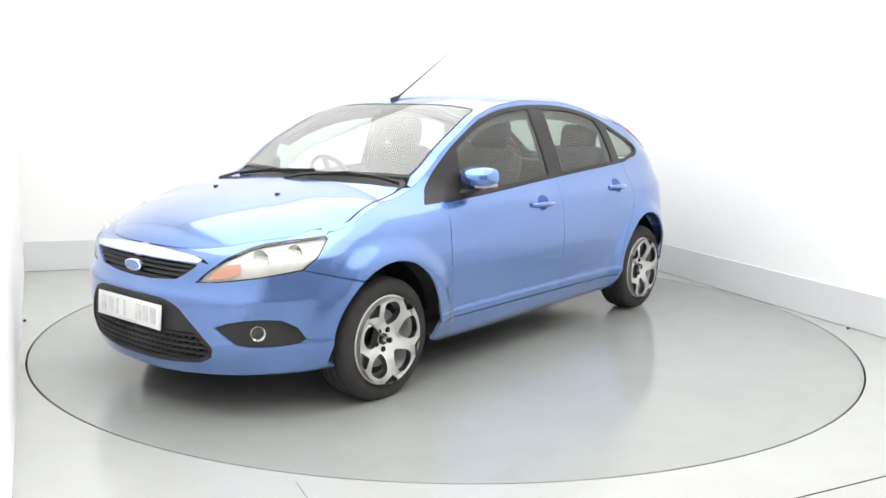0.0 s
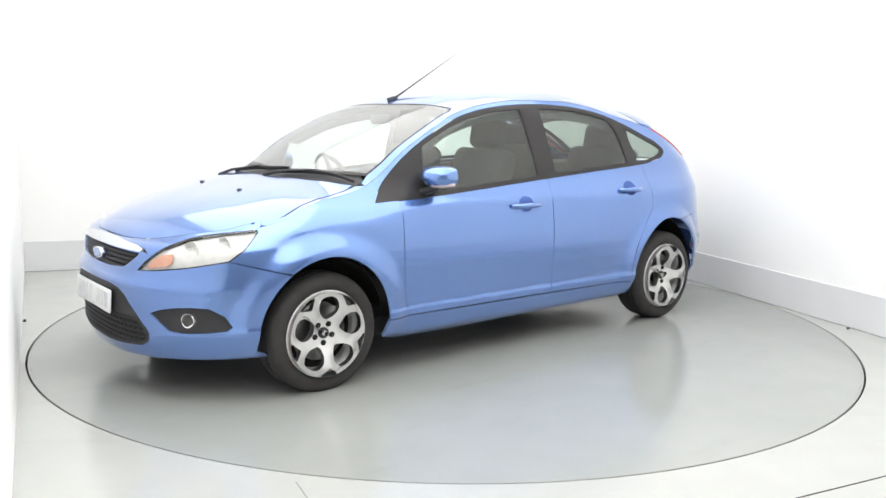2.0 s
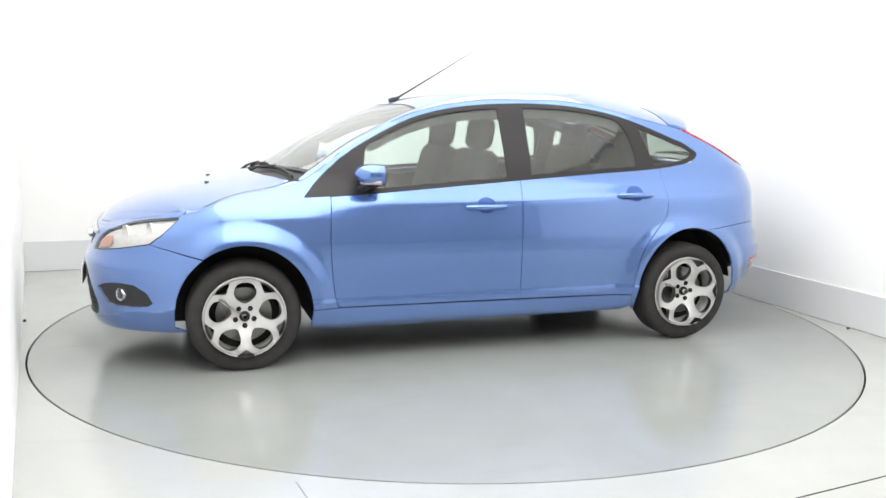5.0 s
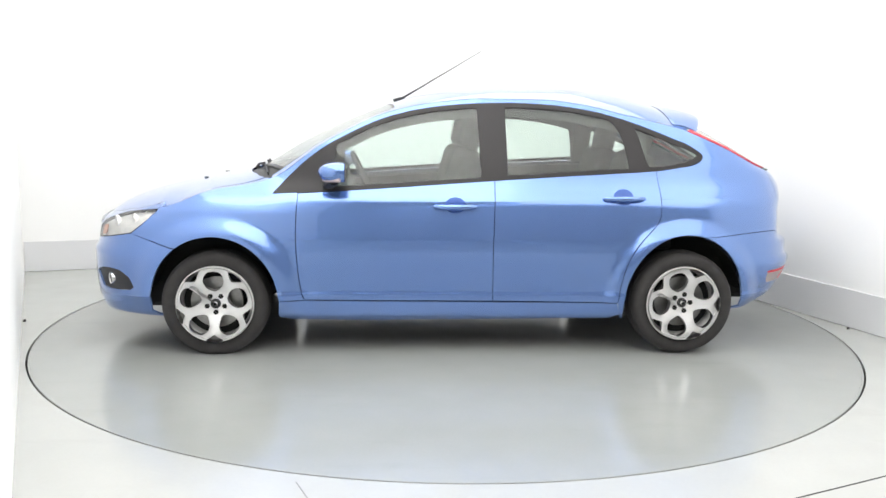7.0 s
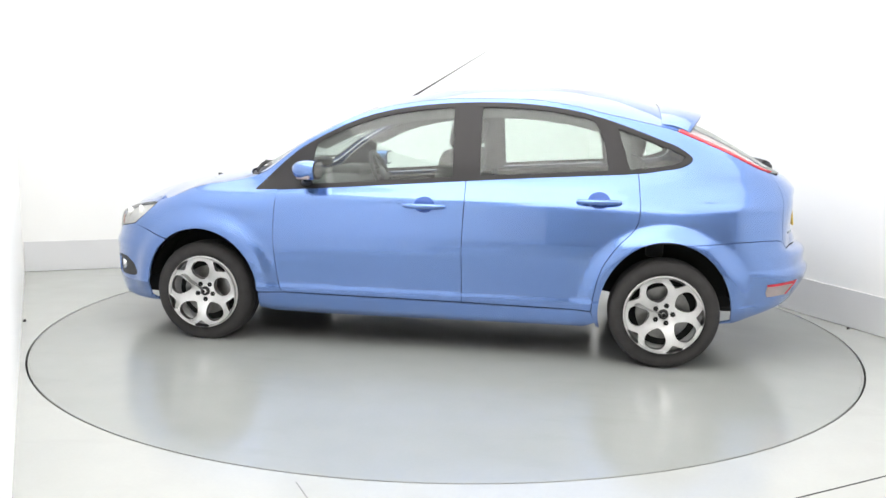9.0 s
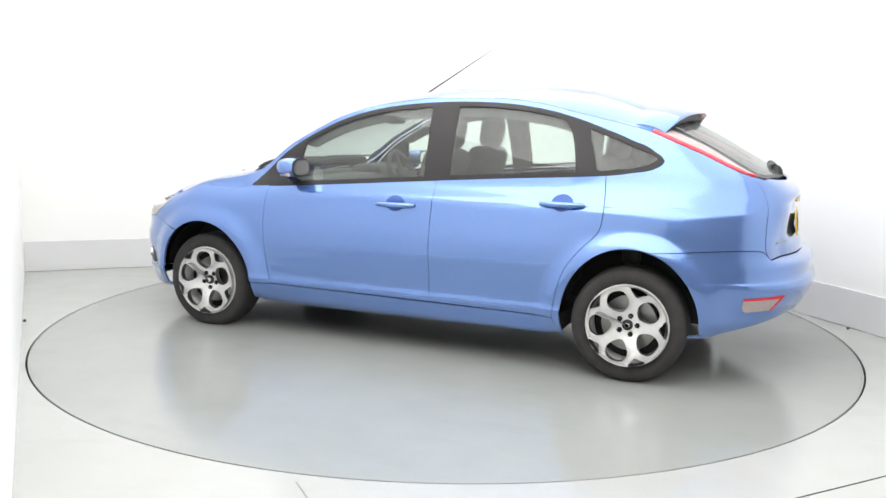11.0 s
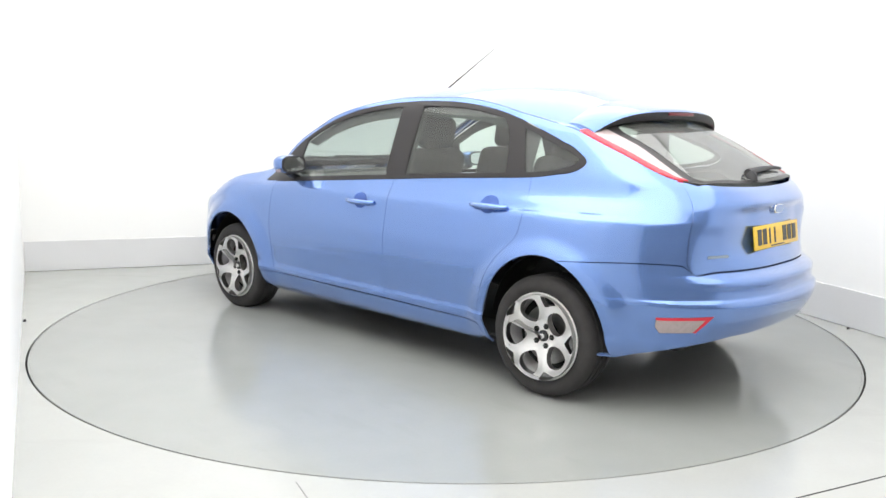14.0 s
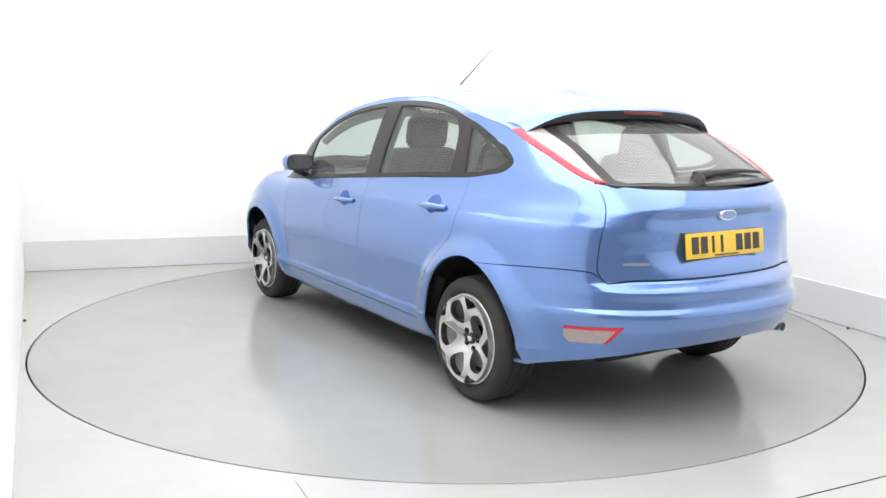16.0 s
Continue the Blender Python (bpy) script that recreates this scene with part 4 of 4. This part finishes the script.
# ---------------------------------------------------------------- wheels
def wheel(hx, side):
    w = new("wheel")
    w.parent = car
    w.location = (hx, side * (0.748 if hx > 0 else 0.764), HUB_Z - (0.014 if hx > 0 else 0.002))
    twist = 0.0 if hx > 0 else radians(-19)
    w.rotation_euler.z = 0 if side > 0 else math.pi
    tagged(w, "silver alloy wheel with a black tyre")
    bm = bmesh.new()
    prof = [(0.205, 0.078), (0.216, 0.094), (0.235, 0.103), (0.258, 0.104), (0.276, 0.098), (0.288, 0.086), (0.2945, 0.070)]
    grooves = []
    for y in (0.045, 0.0, -0.045):
        grooves += [(TYRE_R, y + 0.007), (TYRE_R - 0.007, y + 0.004), (TYRE_R - 0.007, y - 0.004), (TYRE_R, y - 0.007)]
    prof = prof + grooves + [(r, -y) for r, y in prof[::-1]]
    lathe(bm, prof, None, 72)
    for v in bm.verts:
        v.co.z = max(v.co.z, -LIFT - w.location.z + 0.001)
    bmesh.ops.recalc_face_normals(bm, faces=bm.faces[:])
    tyre = part("tyre", bm, RUBBER, w, "black rubber tyre")
    # rim: barrel, then the spoked face
    bm = bmesh.new()
    lathe(bm, [(0.204, 0.070), (0.212, 0.082), (0.216, 0.092), (0.213, 0.097), (0.206, 0.095), (0.200, 0.086), (0.190, 0.06), (0.185, -0.06), (0.204, -0.085)], None, 72)
    bmesh.ops.recalc_face_normals(bm, faces=bm.faces[:])
    rim = part("rim", bm, ALLOY, w)
    dish = curve([(0.0, 0.066), (0.03, 0.066), (0.07, 0.070), (0.12, 0.085), (0.17, 0.093), (0.205, 0.088)])

    def face(a, r):
        ridge = 0.004 * math.cos(5 * (a - math.pi / 2 - twist - math.pi / 5)) * sstep((r - 0.05) / 0.04) * sstep((0.205 - r) / 0.03)
        return (r * math.cos(a), dish(r) + ridge, r * math.sin(a))
    step = 2 * math.pi / 5
    sh, holes, h = Sheet(), [], step / 2
    for k in range(5):
        mid = math.pi / 2 + k * step + twist
        holes.append(ring([(mid + dx, r) for dx, r in ((0.0, 0.082), (0.22, 0.088), (0.39, 0.108), (0.445, 0.133), (0.395, 0.158), (0.25, 0.178), (0.09, 0.188), (-0.09, 0.188), (-0.25, 0.178), (-0.395, 0.158), (-0.445, 0.133), (-0.39, 0.108), (-0.22, 0.088))], 3))
        tip = mid + h
        holes.append([(tip - 0.225, 0.195), (tip - 0.20, 0.186), (tip - 0.07, 0.172), (tip, 0.166), (tip + 0.07, 0.172), (tip + 0.20, 0.186), (tip + 0.225, 0.195), (tip, 0.199)])
    lo = math.pi / 2 - h - 0.245 + twist
    whole = [(lo, 0.012), (lo + 2 * math.pi, 0.012), (lo + 2 * math.pi, 0.207), (lo, 0.207)]
    holes = [[(u - 2 * math.pi * round((sum(q[0] for q in hole) / len(hole) - lo - math.pi) / (2 * math.pi)), r) for u, r in hole] for hole in holes]
    sh.fill(whole, face, 0.06, True, 0.034, 0.0, 0.012, holes=holes, seam=(lo, lo + 2 * math.pi))
    sh.make("spokes", ALLOY, rim, "five-spoke silver alloy face")
    bm = bmesh.new()
    rows = lathe(bm, [(0.001, 0.0785), (0.022, 0.0785), (0.027, 0.076), (0.028, 0.05)], None, 28)
    part("hub_cap", bm, BLACK, rim, "small dark hub cap")
    for k in range(5):
        a = -math.pi / 2 + k * step + twist
        bm = bmesh.new()
        lathe(bm, [(0.001, 0.0760), (0.0115, 0.0760), (0.0145, 0.073), (0.0145, 0.05)], Matrix.Translation((0.050 * math.cos(a), 0, 0.050 * math.sin(a))), 6)
        part("wheel_nut", bm, DARK, rim, smooth=False)
    bm = bmesh.new()
    lathe(bm, [(0.06, 0.028), (0.145, 0.028), (0.145, 0.004), (0.06, 0.004)], None, 48, True)
    part("brake_disc", bm, STEEL, w, "steel brake disc")
    bm = bmesh.new()
    lathe(bm, [(0.001, 0.0), (0.19, 0.0), (0.19, -0.02)], None, 40)
    part("back_plate", bm, DARK, w)
    return w


for hx in (HUB_F, HUB_R):
    for side in (1, -1):
        wheel(hx, side)


# ---------------------------------------------------------------- fittings
def door_handle(x, z, doors):
    s_x, y, _ = S(x, z)
    for side, door in zip((1, -1), doors):
        bm = bmesh.new()
        n = 14
        pts = [(x + 0.115 - 0.23 * k / n, side * (half_width(x + 0.115 - 0.23 * k / n, z) + 0.004 + 0.026 * math.sin(math.pi * min(1, max(0, k / n))) ** 0.6), z - 0.004) for k in range(n + 1)]
        tube(bm, pts, [0.008 + 0.009 * math.sin(math.pi * (0.15 + 0.7 * k / n)) for k in range(n + 1)], 10, 0.95)
        h = part("handle", bm, PAINT, door, "body-coloured pull handle")
        # the hollow's shade: a flat darker oval laid on the door
        sh = Sheet().fill(ring([(x + 0.058 * math.cos(a), z + 0.003 + 0.044 * math.sin(a)) for a in (2 * math.pi * k / 12 for k in range(12))], 2), S, 0.02, True, 0, 0.0012)
        (sh if side > 0 else sh.mirrored()).make("handle_recess_shade", CUP_SHADE, door, "flat dark blue oval painted as the shade in the handle's hollow")


# darker body blue that paints the shade behind the handles
CUP_SHADE = material("recess_shade_blue", (0.05, 0.11, 0.36), rough=0.5, metal=0.2)
door_handle(0.0, 0.832, (left_doors["front_door"], right_doors["front_door"]))
door_handle(-0.955, 0.885, (left_doors["rear_door"], right_doors["rear_door"]))


def mirror(side):
    bm = bmesh.new()
    # housing as a rounded shell
    c = Vector((0.660, side * 0.868, 1.012))
    seg, rows = 20, []
    for k in range(9):
        q = k / 8
        x = 0.098 - 0.150 * q
        r = [0.02, 0.55, 0.78, 0.9, 0.97, 1.0, 1.0, 0.98, 0.94][k]
        row = []
        for j in range(seg):
            a = 2 * math.pi * j / seg
            cy, cz = math.copysign(abs(math.cos(a)) ** 0.65, math.cos(a)), math.copysign(abs(math.sin(a)) ** 0.7, math.sin(a))
            row.append(bm.verts.new((c.x + x, c.y + side * (0.098 * r * cy), c.z + 0.056 * r * cz)))
        rows.append(row)
    for a, b in zip(rows, rows[1:]):
        for j in range(seg):
            bm.faces.new((a[j], a[(j + 1) % seg], b[(j + 1) % seg], b[j]))
    bm.faces.new(rows[0][::-1])
    bmesh.ops.recalc_face_normals(bm, faces=bm.faces[:])
    door = (left_doors if side > 0 else right_doors)["front_door"]
    mi = part("door_mirror", bm, PAINT, door, "blue door mirror with a clear indicator")
    bm = bmesh.new()
    back = [Vector((c.x - 0.0545, c.y + side * 0.093 * math.copysign(abs(math.cos(a)) ** 0.65, math.cos(a)), c.z + 0.054 * math.copysign(abs(math.sin(a)) ** 0.7, math.sin(a)))) for a in (2 * math.pi * j / seg for j in range(seg))]
    bm.faces.new([bm.verts.new(p) for p in back])
    part("back_plate", bm, BLACK, mi)
    bm = bmesh.new()
    g = [bm.verts.new((c.x - 0.0585, c.y + side * 0.078 * math.copysign(abs(math.cos(a)) ** 0.65, math.cos(a)), c.z + 0.043 * math.copysign(abs(math.sin(a)) ** 0.7, math.sin(a)))) for a in (2 * math.pi * j / seg for j in range(seg))]
    bm.faces.new(g)
    part("mirror_glass", bm, CHROME, mi, "mirror glass")
    bm = bmesh.new()
    tube(bm, [(0.70, side * 0.78, 0.925), (0.69, side * 0.82, 0.938), (0.665, side * 0.87, 0.955)], [0.035, 0.032, 0.026], 12, 0.6)
    part("mirror_arm", bm, BLACK, mi, "black mirror arm")
    bm = bmesh.new()
    tube(bm, [(c.x + 0.060, c.y + side * 0.02, c.z - 0.041), (c.x + 0.040, c.y + side * 0.06, c.z - 0.041), (c.x - 0.03, c.y + side * 0.093, c.z - 0.038)], 0.011, 8)
    part("indicator", bm, LAMPWHITE, mi, "clear indicator strip")


mirror(1), mirror(-1)


def fittings():
    # aerial
    x0 = 0.30
    y0, z0 = -0.05, U(x0, 0.05)[2]
    bm = bmesh.new()
    tube(bm, [(x0 + 0.035, y0, z0 - 0.004), (x0, y0, z0 + 0.008), (x0 - 0.03, y0, z0 + 0.018)], [0.014, 0.013, 0.008], 10)
    a = part("aerial", bm, BLACK, car, "thin black roof aerial")
    bm = bmesh.new()
    tube(bm, [(x0 - 0.02, y0, z0 + 0.015), (x0 - 0.12, y0, z0 + 0.075), (x0 - 0.53, y0, z0 + 0.325)], [0.0070, 0.0050, 0.0012], 8)
    part("rod", bm, BLACK, a)
    # front wipers
    for x, y0, y1, xe in ((1.160, 0.10, 0.66, 1.050), (1.170, -0.46, 0.12, 1.120)):
        bm = bmesh.new()
        pts = []
        for k in range(9):
            q = k / 8
            xx, yy = x + (xe - x) * q, y0 + (y1 - y0) * q
            u = U(xx, yy)
            pts.append((xx, yy, u[2] + 0.014))
        tube(bm, pts, 0.006, 6)
        wp = part("wiper", bm, BLACK, car, "black windscreen wiper")
        bm = bmesh.new()
        tube(bm, [(p[0] - 0.004, p[1], p[2] - 0.010) for p in pts], 0.005, 6)
        part("blade", bm, RUBBER, wp)
        bm = bmesh.new()
        tube(bm, [(x + 0.045, y0 - 0.12, U(x + 0.045, y0 - 0.12)[2]), (x + 0.02, y0, U(x + 0.02, y0)[2] + 0.016), (pts[4][0], pts[4][1], pts[4][2] + 0.008)], [0.011, 0.008, 0.005], 8)
        part("arm", bm, BLACK, wp)
    # washer jets
    for x, y in ((1.475, 0.240), (1.445, -0.300)):
        u = U(x, y)
        bm = bmesh.new()
        box(bm, (0.024, 0.018, 0.010), pose(u[0], u[1], u[2] + 0.002), 0.003)
        part("washer_jet", bm, BLACK, car, "black washer jet")
    # rear wiper
    bm = bmesh.new()
    pts = []
    for k in range(9):
        q = k / 8
        yy, xx = 0.07 - 0.52 * q, -1.945 + 0.05 * q
        pts.append((xx, yy, U(xx, yy)[2] + 0.017))
    tube(bm, pts, [0.019 - 0.012 * k / 8 for k in range(9)], 10)
    wp = part("rear_wiper", bm, BLACK, car, "black rear window wiper")
    bm = bmesh.new()
    tube(bm, [(-1.965, 0.06, 1.035), (-1.962, 0.06, 1.058), (-1.955, 0.055, 1.072), (-1.945, 0.045, 1.080)], [0.028, 0.027, 0.022, 0.010], 16)
    part("hub", bm, BLACK, wp)
    # third brake lamp
    bm = bmesh.new()
    box(bm, (0.012, 0.26, 0.016), pose(-1.541, 0, 1.352), 0.004)
    part("brake_lamp", bm, DULLRED, car, "dark red high brake lamp")
    # exhaust
    bm = bmesh.new()
    lathe(bm, [(0.024, -0.2), (0.026, 0.0), (0.026, 0.10), (0.022, 0.10), (0.022, -0.1)], Matrix.Translation((-1.925, -0.546, 0.325)) @ pose(0, 0, 0, 0, 0, 90), 24)
    part("exhaust_pipe", bm, SATIN, car, "steel exhaust pipe")
    # model script on the tailgate, unreadable
    bar = R((0.545, 0.712), (0.43, 0.712), (0.43, 0.724), (0.545, 0.724))
    Sheet().fill(bar, S, 0.03, True, 0.003, 0.002).make("script_bar", SCRIPT, car, "small dull chrome script bar")


fittings()


# ---------------------------------------------------------------- inside of the car
def cushion(bm, size, m, bevel, bulge=0.0):
    vs = box(bm, size, m, bevel, 4)
    return vs


def seat(x, y, rear=False):
    bm = bmesh.new()
    box(bm, (0.50, 0.50, 0.16), pose(x + 0.02, y, 0.52, 0, -6, 0), 0.06, 4)
    st = part("car_seat", bm, FABRIC, car, "charcoal fabric car seat")
    bm = bmesh.new()
    box(bm, (0.15, 0.48, 0.62), pose(x - 0.28, y, 0.83, 0, -16, 0), 0.06, 4)
    part("backrest", bm, FABRIC, st)
    bm = bmesh.new()
    box(bm, (0.11, 0.27, 0.19), pose(x - 0.375, y, 1.225 if not rear else 1.19, 0, -10, 0), 0.05, 4)
    part("headrest", bm, FABRIC, st)
    for d in (-0.06, 0.06):
        bm = bmesh.new()
        tube(bm, [(x - 0.345, y + d, 1.08), (x - 0.365, y + d, 1.16)], 0.006, 8)
        part("post", bm, STEEL, st)


for y in (0.36, -0.36):
    seat(0.24, y)
for y in (0.40, -0.40):
    seat(-0.78, y, True)


def cabin():
    bm = bmesh.new()
    box(bm, (0.42, 1.36, 0.26), pose(0.80, 0, 0.80), 0.09, 4)
    box(bm, (0.30, 1.20, 0.08), pose(0.98, 0, 0.90, 0, 6, 0), 0.03, 3)
    box(bm, (0.22, 0.42, 0.09), pose(0.74, -0.36, 0.935), 0.04, 3)
    part("dashboard", bm, DASH, car, "dark grey dashboard")
    bm = bmesh.new()
    m = Matrix.Translation((0.53, -0.36, 0.90)) @ pose(0, 0, 0, 0, -65, 0)
    ringp = [m @ Vector((0.185 * math.cos(2 * math.pi * k / 40), 0.185 * math.sin(2 * math.pi * k / 40), 0)) for k in range(41)]
    tube(bm, ringp, 0.015, 10)
    sw = part("steering_wheel", bm, BLACK, car, "black steering wheel")
    bm = bmesh.new()
    box(bm, (0.13, 0.16, 0.04), m, 0.02, 3)
    for a in (90, 270, 0):
        box(bm, (0.13, 0.04, 0.02), m @ pose(0, 0, 0, 0, 0, a) @ Matrix.Translation((0.115, 0, 0)), 0.006)
    part("hub", bm, BLACK, sw)
    bm = bmesh.new()
    box(bm, (0.03, 0.22, 0.06), pose(0.42, 0, 1.30, 0, 10, 0), 0.012, 3)
    part("interior_mirror", bm, BLACK, car, "black interior mirror")
    # door cards and parcel shelf
    for x0, x1 in ((0.85, -0.20), (-0.24, -1.14)):
        foot = [(x1, 0.32)] if x1 > -1 else [(-0.88, 0.32), (-0.92, 0.5), (-1.02, 0.68), (-1.10, 0.76)]
        poly = [(x0, 0.32)] + foot + [(x, belt_z(x) - 0.004) for x in np.linspace(x1, x0, 12).tolist()]
        pair(Sheet().fill(poly, S, 0.05, True, 0.03, -0.055), "door_card", DASH, (car, car), "dark grey inner door lining")
    poly = [(-1.16, 0.70), (-1.55, 0.70), (-1.55, 1.0), (-1.40, 1.06), (-1.16, 1.02)]
    pair(Sheet().fill(poly, S, 0.05, True, 0.03, -0.055), "side_trim", DASH, (car, car), "dark grey boot side trim")
    bm = bmesh.new()
    box(bm, (0.55, 1.10, 0.03), pose(-1.58, 0, 0.98), 0.01)
    box(bm, (0.10, 1.20, 0.45), pose(-1.28, 0, 0.78), 0.02)
    part("parcel_shelf", bm, DASH, car, "dark grey parcel shelf")
    sh = Sheet()
    poly = [(0.30, 0.0), (0.30, 0.52)] + [(x, rail_y(x) - 0.05) for x in np.linspace(0.25, -1.28, 12).tolist()] + [(-1.34, 0.50), (-1.34, 0.0)]
    sh.fill(poly, U, 0.06, False, 0, -0.03).both()
    sh.make("headlining", LINING, car, "pale grey headlining")
    # inner door frames along the roof
    rim = [(x, top_z(x) - 0.004) for x in np.linspace(0.70, -1.10, 30).tolist()] + [(x, top_z(x) - 0.062) for x in np.linspace(-1.08, 0.62, 30).tolist()]
    pair(Sheet().fill(rim, S, 0.05, True, 0.02, -0.035), "door_frame_lining", DASH, (car, car), "dark lining of the upper door frames")
    # pillar linings
    for x0, x1 in ((-0.16, -0.29), (-1.0, -1.12)):
        poly = [(x0, belt_z(x0)), (x1, belt_z(x1)), (x1, top_z(x1)), (x0, top_z(x0))]
        pair(Sheet().fill(poly, S, 0.05, True, 0.02, -0.03), "pillar_lining", DASH, (car, car), "dark pillar lining")


cabin()


# ---------------------------------------------------------------- floor joints
def joint(name, p, q, wide, mat):
    bm = bmesh.new()
    d = (Vector(q) - Vector(p))
    a = math.degrees(math.atan2(d.y, d.x))
    box(bm, (d.length, wide, 0.002), Matrix.Translation(((p[0] + q[0]) / 2, (p[1] + q[1]) / 2, 0.0005)) @ pose(0, 0, 0, 0, 0, a))
    tagged(part(name, bm, mat, smooth=False), "thin dark joint in the floor", kind="structure")


joint("floor_joint_1", (1.265, -2.561), (2.328, -2.045), 0.006, SEAL)
joint("floor_joint_2", (-0.536, -2.508), (-0.425, -2.733), 0.004, JOINT)


def floor_stop(x, y, label):
    bm = bmesh.new()
    lathe(bm, [(0.001, 0.014), (0.006, 0.014), (0.008, 0.010), (0.009, 0.0)], Matrix.Translation((x, y, 0.0)) @ pose(0, 0, 0, 90), 20)
    bmesh.ops.recalc_face_normals(bm, faces=bm.faces[:])
    tagged(part("floor_stop", bm, SEAL), label, "floor stop", "stops along the walls")


floor_stop(-2.685, -0.233, "small black rubber stop on the floor by the side screen")
floor_stop(2.657, -0.02, "small black rubber stop on the floor by the kick board")


# ---------------------------------------------------------------- turning
TURN = ((0.0, 51.34), (0.5, 49.36), (1.0, 46.30), (1.5, 42.90), (2.0, 39.45), (3.0, 32.53), (4.0, 25.55), (5.0, 18.55), (6.0, 11.55), (7.0, 4.60), (8.0, -2.35), (9.0, -9.20), (10.0, -15.98), (11.0, -22.77), (12.0, -29.50), (13.0, -36.22), (14.0, -42.97), (15.0, -49.78), (16.0, -56.65))
OFFSET = Matrix.Translation((0.0164, -0.1222, 0.0))


def motions():
    walk(car, [(t, pose(0, -0.065, LIFT, 0, 0, a + 180) @ OFFSET) for t, a in TURN])
    walk(disc, [(t, pose(0, 0, 0, 0, 0, a)) for t, a in TURN])


motions()
